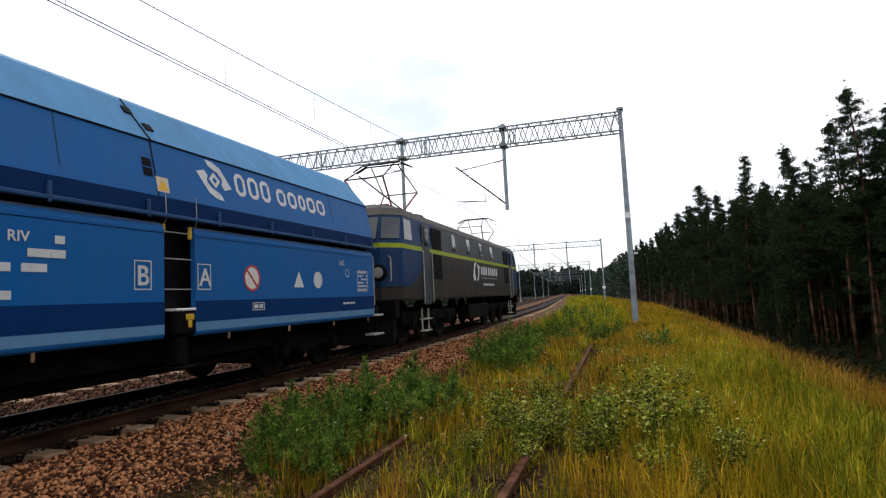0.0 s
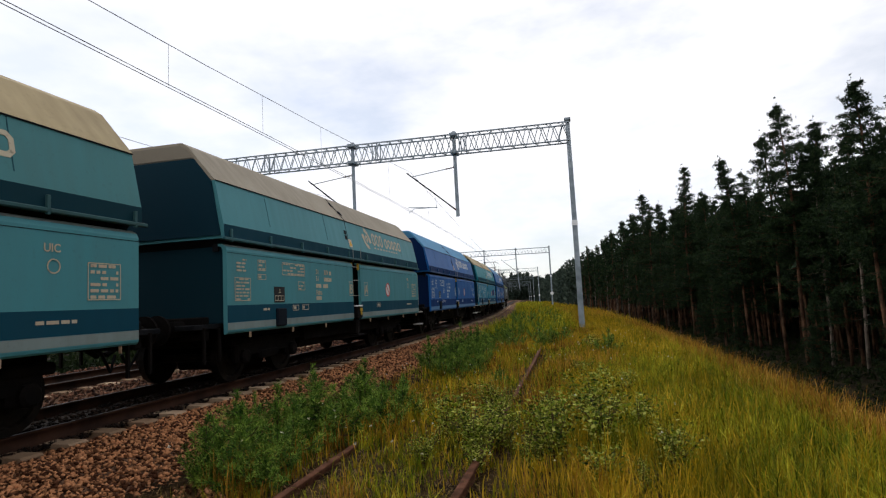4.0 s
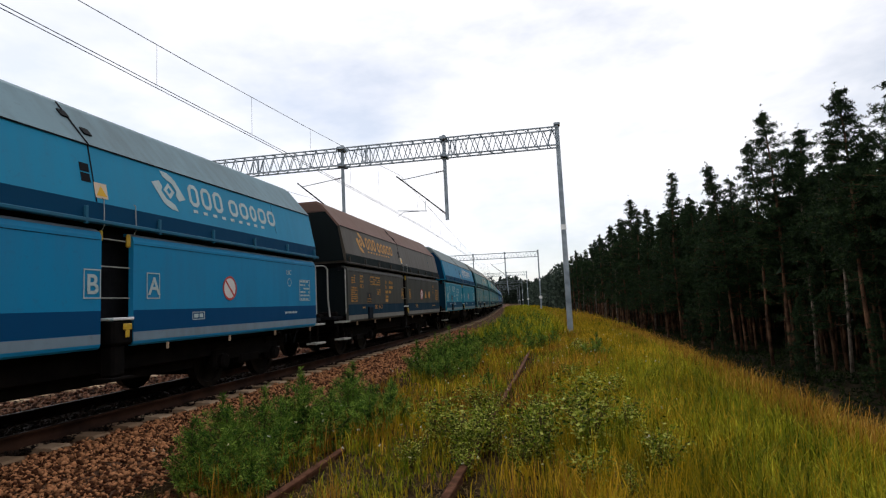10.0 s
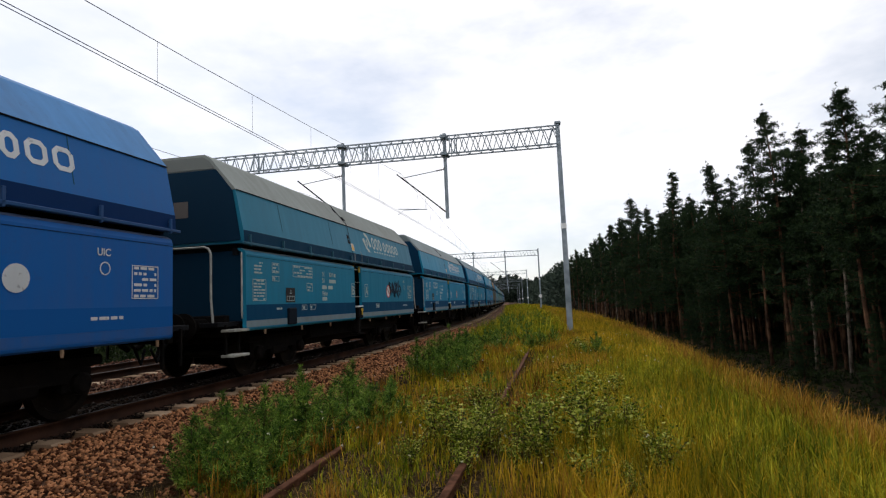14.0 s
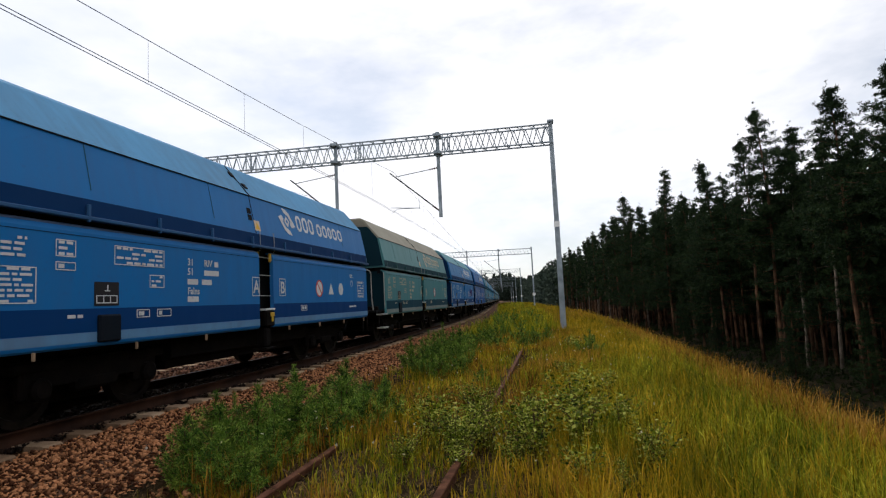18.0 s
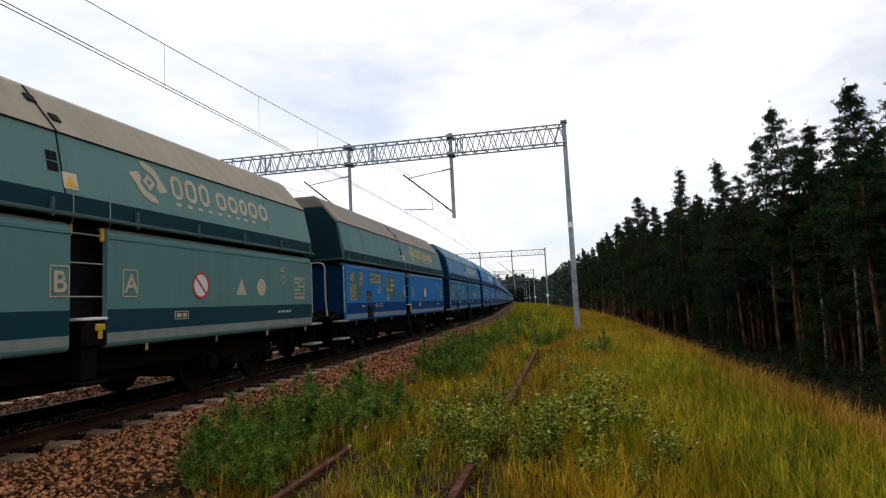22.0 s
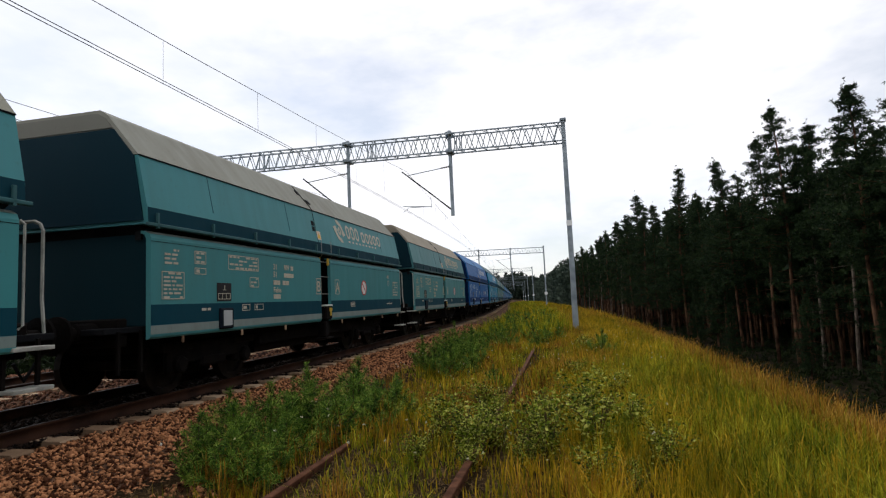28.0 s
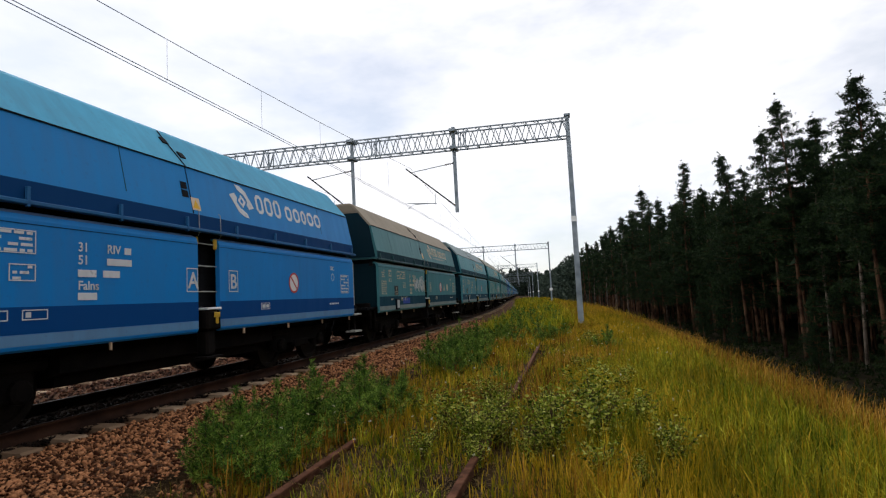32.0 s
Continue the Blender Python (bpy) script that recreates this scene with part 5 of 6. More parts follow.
def _flat(sx, poly):
    n = len(poly)
    x = 1.511 * sx
    return [[(x, y, z) for y, z in poly] + [(x + sx * 0.004, y, z) for y, z in poly], [tuple(range(n)), tuple(range(n, 2 * n))[::-1]] + [(i, (i + 1) % n, n + (i + 1) % n, n + i) for i in range(n)]]


def louvre(sx, y, z0, z1):
    """Two grilles of fine slats over dark backing, one on each side of the waist stripe."""
    s = Shape()
    for a, b in ((z0, 2.60), (2.76, z1)):
        s.box(sx * 1.500 - 0.01, y - 0.47, a, sx * 1.500 + 0.01, y + 0.47, b)
        for z in np.arange(a + 0.02, b - 0.02, 0.055):
            s.box(sx * 1.510 - 0.008, y - 0.45, z, sx * 1.510 + 0.008, y + 0.45, z + 0.028)
    return s


def pantograph(parent, y, raised):
    """A diamond pantograph on its base frame."""
    top, knee = (5.50, 4.80) if raised else (5.2, 4.65)
    p = part("pantograph_base", Shape().box(-0.55, y - 1.0, 4.0, 0.55, y - 0.92, 4.08).box(-0.55, y + 0.92, 4.0, 0.55, y + 1.0, 4.08).box(-0.5, y - 1.0, 4.0, -0.42, y + 1.0, 4.08).box(0.42, y - 1.0, 4.0, 0.5, y + 1.0, 4.08), M_PANTO, parent, "red-brown pantograph base")
    for sy in (-1, 1):
        for sx in (-1, 1):
            part("lower_arm", Shape().tube([(sx * 0.45, y + sy * 0.5, 4.08), (sx * 0.6, y + sy * 1.45, knee)], 0.028, 6), M_PANTO, p)
            part("upper_arm", Shape().tube([(sx * 0.6, y + sy * 1.45, knee), (sx * 0.45, y + sy * 0.12, top)], 0.02, 6), M_DARK, p)
        part("cross_bar", Shape().tube([(-0.6, y + sy * 1.45, knee), (0.6, y + sy * 1.45, knee)], 0.02, 6), M_DARK, p)
        part("contact_strip", Shape().tube([(-0.95, y + sy * 0.13, top - 0.16), (-0.62, y + sy * 0.13, top), (0.62, y + sy * 0.13, top), (0.95, y + sy * 0.13, top - 0.16)], 0.022, 6), M_DARK, p)
        part("insulator_foot", Shape().disc((0.45, y + sy * 0.95, 3.86), [(0, 0.08), (0.06, 0.05), (0.08, 0.08), (0.15, 0.05)], 2, 10).disc((-0.45, y + sy * 0.95, 3.86), [(0, 0.08), (0.06, 0.05), (0.08, 0.08), (0.15, 0.05)], 2, 10), M_INSUL, p)


LOCO = locomotive()


# ---------------------------------------------------------------- woods and plants
def blades(base, height, width, lean, rng, segs=1):
    """Thin upright triangles (two to a blade) at the base points; returns vertices and faces."""
    n = len(base)
    az, ln = rng.uniform(0, 2 * np.pi, n), rng.uniform(0.1, 1.0, n) * lean
    side = np.stack([np.cos(az + 1.57), np.sin(az + 1.57), np.zeros(n)], -1) * (width / 2)[:, None]
    out = np.stack([np.cos(az), np.sin(az), np.zeros(n)], -1)
    mid = base + out * (height * ln * 0.35)[:, None] + np.array([0, 0, 1.0]) * (height * 0.6)[:, None]
    tip = base + out * (height * ln)[:, None] + np.array([0, 0, 1.0]) * (height * (1 - 0.25 * ln))[:, None]
    v = np.stack([base - side, base + side, mid + side * 0.7, mid - side * 0.7, tip], 1).reshape(-1, 3)
    k = np.arange(n)[:, None] * 5
    f = np.concatenate([k + [0, 1, 2], k + [0, 2, 3], k + [3, 2, 4]], 1).reshape(-1, 3)
    return v, f


def needles(centres, axes, count, length, width, rng, spread=1.0):
    """Tufts: count slim leaves joined at each centre, leaning along its axis."""
    n = len(centres)
    c, a = np.repeat(centres, count, 0), np.repeat(axes, count, 0)
    d = rng.normal(size=(n * count, 3)) * spread + a
    d /= np.linalg.norm(d, axis=1)[:, None]
    w = np.cross(d, rng.normal(size=d.shape))
    w /= np.linalg.norm(w, axis=1)[:, None]
    ll = length * rng.uniform(0.6, 1.3, len(d))[:, None]
    leaf = np.stack([c + d * ll * 0.55 + w * width * 0.8, c + d * ll], 1).reshape(-1, 3)
    k = np.arange(n * count)[:, None] * 2 + n
    hub = np.repeat(np.arange(n), count)[:, None]
    return np.concatenate([centres, leaf]), np.concatenate([hub, k, k + 1], 1)


def pine_tree(seed, h, crown_from, spread, tufts, per, bark, long=0.24, wide=0.075):
    """A tall pine: bare trunk with dead stubs, limbs and a crown of needle tufts with gaps."""
    rng = np.random.default_rng(seed)
    t = new("pine_tree")
    bend = rng.normal(size=2) * 0.02
    r0 = 0.0066 * h + 0.02

    def axis(q):
        return np.array([bend[0] * h * q * q + 0.08 * math.sin(q * 7 + seed), bend[1] * h * q * q + 0.08 * math.cos(q * 6 + seed), h * q])

    limbs = Shape().tube([axis(q) - (0, 0, 0.3 if q == 0 else 0) for q in np.linspace(0, 0.97, 8)], r0, 7, 0.03)
    cs, ax = [], []
    n_limb = int((34 if long > 0.3 else 58) + 12 * rng.random())
    for i in range(n_limb):
        q = crown_from + (0.97 - crown_from) * (i + rng.random()) / n_limb
        top = (q - crown_from) / (1 - crown_from)
        reach = spread * (0.05 + 1.08 * (1 - top) ** 1.05 * min(1, 0.5 + 2.5 * top)) * rng.uniform(0.45, 1.2)
        az = rng.uniform(0, 2 * math.pi)
        o = axis(q)
        rise = rng.uniform(-0.15, 0.18) + 0.45 * top
        e = o + np.array([math.cos(az) * reach, math.sin(az) * reach, reach * rise])
        m = (o + e) / 2 + np.array([0, 0, -0.06 * reach])
        limbs.tube([o, m, e], 0.035 * (1.1 - top), 3, 0.008)
        if long > 0.3:
            for j in range(max(3, int(tufts * reach / spread))):
                cs.append(o + (e - o) * (0.15 + 0.90 * rng.random() ** 0.8) + rng.normal(size=3) * np.array([0.10, 0.10, 0.055]) * spread)
                ax.append((e - o) / max(reach, 0.1) * 0.5 + (0, 0, 0.5))
            continue
        # flat pads of short-needled twigs along the outer half of the limb
        pads = 2 + int(4.5 * reach / spread)
        for j in range(pads):
            at = o + (e - o) * min(1.05, 0.30 + 0.75 * (j + rng.random()) / pads) + rng.normal(size=3) * np.array([0.17, 0.17, 0.05]) * (1 - 0.75 * top)
            size = rng.uniform(0.17, 0.34) * (1.15 - 0.80 * top)
            for c in at + rng.normal(size=(tufts, 3)) * np.array([size, size, size * 0.38]):
                cs.append(c)
                ax.append((c - at) * 1.2 + (0, 0, 0.45))
    for i in range(8):
        q = crown_from * rng.uniform(0.4, 1.0)
        o, az = axis(q), rng.uniform(0, 6.28)
        limbs.tube([o, o + np.array([math.cos(az), math.sin(az), -0.1]) * rng.uniform(0.3, 1.1)], 0.016, 4, 0.005)
    for q in np.linspace(0.9, 1.0, 8):
        cs.append(axis(q) + rng.normal(size=3) * 0.045)
        ax.append(np.array([0, 0, 1.0]))
    part("trunk", limbs, bark, t, "straight bare trunk with limbs", smooth=True)
    v, f = needles(np.array(cs), np.array(ax), per, long, wide, rng, 1.1)
    part("crown", raw("crown", v, f, M_NEEDLE), M_NEEDLE, t, "dark green needle crown")
    return tagged(t, "tall dark green pine with a bare reddish trunk", "tree", "pines of the forest edge")


def plant_forest():
    rng = np.random.default_rng(7)
    kinds = [pine_tree(11, 13.2, 0.42, 1.9, 13, 9, M_BARK, 0.14, 0.046), pine_tree(12, 14.6, 0.45, 2.1, 13, 9, M_BARK, 0.14, 0.046), pine_tree(13, 12.4, 0.34, 2.0, 13, 9, M_BARK, 0.14, 0.046),
             pine_tree(14, 13.0, 0.20, 2.2, 13, 9, M_BARK, 0.14, 0.046), pine_tree(15, 9.5, 0.12, 1.7, 13, 9, M_BARK, 0.14, 0.046), pine_tree(16, 13.8, 0.52, 1.6, 13, 9, M_BIRCH, 0.14, 0.046)]
    light = [pine_tree(17, 13.0, 0.45, 1.8, 9, 14, M_BARK, 0.36, 0.13), pine_tree(18, 13.0, 0.25, 1.9, 9, 14, M_BARK, 0.36, 0.13), pine_tree(19, 13.4, 0.50, 1.7, 9, 14, M_BIRCH, 0.36, 0.13)]
    kinds += light
    used = set()

    def put(k, x, y, sc):
        z = float(ground_z(np.array(x), np.array(y)))
        m = pose(x, y, z, 0, 0, rng.uniform(0, 360))
        t = copy_thing(kinds[k], m) if k in used else kinds[k]
        t.matrix_basis = m
        t.scale = (sc, sc, sc)
        used.add(k)

    # the edge trees that stand out against the sky
    for k, x, y, sc in EDGE:
        put(k, x, y, sc)
    for row, (off, step) in enumerate(((0.6, 2.6), (2.6, 2.4), (4.6, 2.4), (7.0, 2.6), (9.6, 3.0))):
        s = 14.0 if row == 0 else 10.0
        while s < 150:
            s += step * rng.uniform(0.7, 1.35) * (1 + 0.004 * s)
            p = along(s, 18.3 + off + rng.uniform(-0.7, 0.7))
            if row == 0 and s < 62:
                continue
            put(int(rng.choice([0, 1, 2, 5], p=[.36, .30, .24, .10])) if row < 2 and s < 46 else int(rng.choice([0, 1, 2, 3, 5], p=[.18, .14, .24, .40, .04])) if row < 2 and s < 75 else int(rng.choice([6, 8], p=[.86, .14])) if s < 50 else int(rng.choice([6, 7, 8], p=[.42, .52, .06])), p.x, p.y, rng.uniform(0.88, 1.12) * (0.76 if s < 42 else 0.76 + 0.26 * min(1, (s - 42) / 25)))


EDGE = [(3, 10.9, 59.5, 1.08), (3, 9.5, 61.0, 0.98), (3, 11.9, 43.8, 0.97), (3, 10.7, 45.5, 0.86), (1, 11.5, 37.2, 0.93), (3, 12.9, 36.4, 0.98), (3, 13.0, 33.0, 0.84), (3, 12.9, 27.6, 0.86), (1, 12.2, 23.5, 0.88), (0, 13.9, 26.0, 0.97), (2, 13.2, 22.0, 0.90), (0, 11.9, 26.5, 0.97), (1, 12.0, 35.5, 1.03), (0, 13.8, 36.5, 1.05), (5, 12.6, 34.0, 0.86), (2, 11.1, 43.0, 1.10), (3, 10.2, 58.0, 1.26), (3, 11.7, 56.0, 1.03),
        (2, 15.8, 40.0, 0.96), (3, 14.0, 50.0, 0.91), (3, 8.4, 72.0, 1.05), (3, 7.4, 80.0, 1.15), (4, 10.6, 47.5, 0.95), (4, 11.3, 24.8, 0.36), (4, 12.0, 16.4, 0.30), (4, 9.4, 39.0, 0.35), (4, 10.2, 29.0, 0.42), (4, 9.8, 51.0, 0.5), (5, 13.0, 31.0, 0.86), (2, 13.0, 18.6, 0.88), (2, 11.9, 15.4, 0.72), (3, 12.9, 16.6, 0.78), (3, 13.6, 20.6, 0.86), (3, 15.0, 24.0, 0.95), (3, 14.0, 18.4, 0.85), (3, 13.2, 15.6, 0.76), (2, 12.4, 14.4, 0.78), (4, 11.8, 14.2, 0.45)]
plant_forest()


def far_woods():
    """The woods beyond, in the bend and on the far side of the line: rough crowns in one mesh."""
    rng = np.random.default_rng(21)
    spots, inner, closing = [], [], []
    for s in np.arange(150, 620, 3.2):
        for off in (18, 22, 27, 33, 40):
            p = along(s, off + rng.uniform(-1.5, 1.5))
            spots.append((p.x, p.y, rng.uniform(11, 14.5)))
    for s in np.arange(-60, 620, 4.0):
        for off in (-44, -49, -55):
            p = along(s, off + rng.uniform(-2, 2))
            spots.append((p.x, p.y, rng.uniform(8, 10.5)))
    for lat in np.arange(-90, 60, 3.2):
        for d in (455, 462, 470):
            p = along(d + rng.uniform(-3, 3), lat)
            closing.append((p.x, p.y, rng.uniform(16, 22)))
    deep, poles = [], Shape()
    for s in np.arange(-15, 160, 1.9):
        for off in (22.5, 25.5, 28, 31, 34, 37):
            p = along(s, off + rng.uniform(-1.2, 1.2))
            inner.append((p.x, p.y, rng.uniform(9.0, 10.9)))
        for off in (40, 43):
            p = along(s, off + rng.uniform(-1.2, 1.2))
            deep.append((p.x, p.y, rng.uniform(9, 11)))
    for i in range(220):
        p = along(6 + 100 * rng.random() ** 1.2, 22.5 + 14 * rng.random())
        z, r = float(ground_z(np.array(p.x), np.array(p.y))), rng.uniform(0.05, 0.09)
        poles.tube([(p.x, p.y, z - 0.2), (p.x + rng.normal() * 0.15, p.y + rng.normal() * 0.15, z + 7.5)], r, 5, r * 0.6)
    wood(rng, "far_woods", spots, M_HAZELEAF, "distant woods along the curve of the line, haze in their colour")
    wood(rng, "closing_woods", closing, M_HAZELEAF, "woods where the line bends out of sight, haze in their colour", 0.03, 90, 2.6)
    wood(rng, "inner_woods", inner, M_NEEDLE, "dense dark pine canopy deeper in the forest", 0.46, 110, 0.75)
    wood(rng, "deep_woods", deep, M_NEEDLE, "dark closed woods in the depth of the forest", 0.03, 110, 0.9)
    tagged(new("inner_trunks", poles.mesh("inner_trunks", M_BARK, True)), "slim reddish pine trunks in the dim forest", "trunks", kind="stuff")


def wood(rng, name, spots, mat, words, low=0.03, n=54, leaf=1.3):
    vs, fs, k0 = [], [], 0
    for x, y, h in spots:
        z0 = float(ground_z(np.array(x), np.array(y)))
        q = rng.random(n)
        r = 2.3 * np.sin(np.pi * (0.30 + 0.68 * q)) * np.sqrt(rng.random(n))
        a = rng.uniform(0, 6.28, n)
        c = np.stack([x + r * np.cos(a), y + r * np.sin(a), z0 + h * (low + (0.98 - low) * q)], -1)
        v, f = needles(c, np.tile([0, 0, 0.4], (n, 1)), 3, leaf, leaf * 0.58, rng, 1.0)
        vs.append(v)
        fs.append(f + k0)
        k0 += len(v)
    tagged(new(name, raw(name, np.concatenate(vs), np.concatenate(fs), mat)), words, "woods", kind="stuff")


far_woods()


def undergrowth():
    """Low growth on the forest floor, the shade put into its leaf colour."""
    rng = np.random.default_rng(5)
    n = 11000
    s, lat = 6 + 94 * rng.random(n) ** 1.4, 14.2 + 18 * rng.random(n) ** 1.5
    b = np.array([along(a, c) for a, c in zip(s, lat)])
    b[:, 2] = ground_z(b[:, 0], b[:, 1]) + rng.uniform(0.0, 0.3, n) ** 1.3
    v, f = needles(b, np.tile([0, 0, 0.5], (n, 1)), 9, 0.20, 0.07, rng, 1.1)
    tagged(new("forest_undergrowth", raw("forest_undergrowth", v, f, M_DIMGROWTH)), "green undergrowth on the forest floor, the shade in its colour", "undergrowth", kind="stuff")


undergrowth()


def far_side_growth():
    """Weeds and bushes along the far side of the second track."""
    rng = np.random.default_rng(6)
    n = 6500
    s, lat = -5 + 75 * rng.random(n), -8.2 - 7 * rng.random(n)
    b = np.array([along(a, c) for a, c in zip(s, lat)])
    b[:, 2] = ground_z(b[:, 0], b[:, 1]) + rng.uniform(0.0, 1.0, n) * np.clip((-lat - 7.6) / 3, 0.1, 1)
    v, f = needles(b, np.tile([0, 0, 0.6], (n, 1)), 10, 0.26, 0.08, rng, 1.0)
    tagged(new("far_side_weeds", raw("far_side_weeds", v, f, M_DIMGROWTH)), "dark green weeds and bushes beyond the far track", "weeds", kind="stuff")


far_side_growth()


def sapling(seed, h, full):
    """A young pine, branched to the ground: up-curved branches like bottle brushes."""
    rng = np.random.default_rng(seed)
    t = new("pine_sapling")
    stem = Shape().tube([(0, 0, -0.05), (0.01, 0.01, h * 0.5), (0.0, 0.015, h * 1.03)], 0.014, 6, 0.004)
    cs, ax = [], []
    for li, q in enumerate((0.06, 0.20, 0.36, 0.54, 0.72)):
        for b in range(int((7 - li) * full)):
            az, reach = 6.28 * (b + rng.uniform(0, 0.8)) / int((7 - li) * full) + li, h * (0.46 - 0.075 * li) * rng.uniform(0.65, 1.25)
            rise = rng.uniform(0.35, 0.95)
            side = np.array([math.cos(az), math.sin(az), 0])
            o = np.array([0, 0, h * q])
            m = o + side * reach * 0.6 + (0, 0, reach * rise * 0.35)
            e = o + side * reach + (0, 0, reach * rise * 1.1)
            stem.tube([o, m, e], 0.006, 4, 0.003)
            for p in np.linspace(0.15, 1.0, max(6, int(reach / 0.020))):
                c = o + (m - o) * p * 2 if p < 0.5 else m + (e - m) * (p - 0.5) * 2
                d = (m - o) if p < 0.5 else (e - m)
                cs.append(c)
                ax.append(d / np.linalg.norm(d) * 0.75)
    for q in np.linspace(0.3, 1.04, 34):
        cs.append(np.array([0, 0.015, h * q]))
        ax.append(np.array([0, 0, 0.7]))
    part("stem", stem, M_TWIG, t)
    v, f = needles(np.array(cs), np.array(ax), 11, 0.080, 0.0105, rng, 0.75)
    part("needles", raw("needles", v, f, M_SAPLING), M_SAPLING, t, "fresh green needles")
    return tagged(t, "young bushy green pine beside the track", "sapling", "young pines by the track")


def shrub(seed, h, w, leaves):
    """A leafy shrub of thin stems."""
    rng = np.random.default_rng(seed)
    t = new("shrub")
    stems = Shape()
    cs = []
    for i in range(24):
        az, r = rng.uniform(0, 6.28), rng.uniform(0.1, 1) * w
        e = np.array([math.cos(az) * r, math.sin(az) * r, h * rng.uniform(0.6, 1.05)])
        m = e * (0.4, 0.4, 0.55)
        stems.tube([(0, 0, -0.05), m, e], 0.006, 4, 0.002)
        for j in range(leaves // 24):
            p = rng.uniform(0.18, 1.02)
            c = m * p * 2 if p < 0.5 else m + (e - m) * (p - 0.5) * 2
            cs.append(c + rng.normal(size=3) * 0.06)
    part("stem", stems, M_TWIG, t)
    cs = np.array(cs)
    n = len(cs)
    d = rng.normal(size=(n, 3)) * (1, 1, 0.5)
    d /= np.linalg.norm(d, axis=1)[:, None]
    u = np.cross(d, rng.normal(size=(n, 3)))
    u /= np.linalg.norm(u, axis=1)[:, None]
    ln = rng.uniform(0.015, 0.036, n)[:, None]
    v = np.stack([cs - d * ln, cs + u * ln * 0.6, cs + d * ln, cs - u * ln * 0.6], 1).reshape(-1, 3)
    part("foliage", raw("foliage", v, np.arange(n * 4).reshape(-1, 4), M_SHRUB), M_SHRUB, t, "small pale green leaves")
    return tagged(t, "low leafy green shrub in the grass", "shrub", "shrubs on the siding")


def plant_beside_track():
    rng = np.random.default_rng(3)
    protos = [sapling(31, 0.75, 1.0), sapling(32, 0.95, 1.2), sapling(33, 0.6, 0.9), sapling(34, 1.15, 1.2)]
    used = set()

    def put(k, x, y, sc):
        m = pose(x, y, float(ground_z(np.array(x), np.array(y))), rng.uniform(-6, 6), rng.uniform(-6, 6), rng.uniform(0, 360))
        t = copy_thing(protos[k], m) if k in used else protos[k]
        t.matrix_basis = m
        t.scale = (sc, sc, sc)
        used.add(k)

    for k, x, y, sc in SAPLINGS:
        put(k, x, y, sc)
    for i in range(46):
        y = 14 + 32 * rng.random() ** 1.1
        p = along(y, 4.2 + rng.normal() * 0.36)
        put(int(rng.integers(4)), p.x, p.y, rng.uniform(0.6, 0.95))
    for i in range(16):
        p = along(rng.uniform(17, 50), rng.uniform(4.8, 6.6))
        put(int(rng.integers(4)), p.x, p.y, rng.uniform(0.5, 0.9))
    bushes = [shrub(41, 0.85, 0.42, 900), shrub(42, 0.7, 0.36, 700), shrub(43, 0.95, 0.46, 1050)]
    first = True
    for i, (k, x, y, sc) in enumerate(SHRUBS):
        m = pose(x, y, float(ground_z(np.array(x), np.array(y))), 0, 0, rng.uniform(0, 360))
        t = bushes[k] if i in (0, 1, 4) else copy_thing(bushes[k], m)
        t.matrix_basis = m
        t.scale = (sc * 0.95, sc * 0.95, sc * 0.78)


SAPLINGS = [(0, -4.05, 6.00, 1.00), (2, -3.60, 5.50, 1.17), (2, -3.30, 5.00, 0.92), (0, -3.05, 5.35, 0.67), (0, -3.55, 6.20, 1.07), (2, -3.15, 5.85, 1.03), (0, -3.30, 6.80, 1.13),
             (2, -2.90, 6.55, 1.08), (1, -3.65, 7.30, 0.95), (0, -3.00, 7.40, 1.07), (2, -2.62, 7.10, 1.03), (2, -2.55, 7.90, 0.92), (0, -3.20, 8.10, 1.13), (2, -2.75, 8.60, 0.92),
             (1, -3.10, 12.60, 0.84), (0, -2.70, 12.10, 0.99), (2, -2.25, 12.40, 1.03), (1, -3.00, 13.60, 0.92), (0, -2.45, 13.40, 0.99), (0, -3.70, 13.80, 1.06), (1, -3.30, 14.80, 0.92),
             (0, -2.65, 14.70, 1.06), (1, -3.40, 16.20, 0.88), (1, -2.80, 16.80, 0.84), (0, 0.60, 15.20, 0.94), (2, -0.95, 19.50, 1.03), (1, -0.60, 21.00, 0.70), (0, -1.60, 11.00, 0.53),
             (0, -3.50, 18.00, 1.06), (1, -3.70, 20.50, 0.84), (0, -3.75, 5.15, 0.85), (2, -2.95, 4.95, 0.80), (3, -3.50, 6.60, 0.72), (3, -4.00, 6.50, 0.62), (2, -3.90, 5.55, 0.90)]
SHRUBS = [(0, -0.55, 5.90, 0.62), (1, -1.00, 6.70, 0.75), (0, 0.15, 6.30, 1.00), (1, -1.25, 6.40, 1.00), (2, -0.35, 6.00, 0.90), (0, -1.70, 7.00, 0.90), (1, 0.55, 6.90, 0.90),
          (2, 0.05, 7.60, 0.95), (1, -0.50, 7.20, 1.00), (0, 0.75, 5.70, 0.70), (1, -1.70, 5.90, 0.60), (2, 0.55, 9.20, 0.70), (1, 0.10, 5.20, 0.70), (0, -1.40, 8.50, 0.80),
          (1, 0.00, 12.00, 0.80), (0, 0.20, 16.00, 0.90), (1, -1.12, 5.75, 0.62), (0, -1.18, 6.35, 0.70), (2, -1.15, 7.00, 0.66), (1, -1.20, 7.70, 0.66), (0, -1.20, 8.50, 0.60),
          (0, -0.94, 7.62, 0.43), (0, -1.15, 6.98, 0.38), (0, 0.37, 7.92, 0.51), (1, -1.48, 7.22, 0.48), (2, 0.40, 5.13, 0.38), (1, -0.64, 6.11, 0.42), (0, -0.54, 8.59, 0.43)]
plant_beside_track()


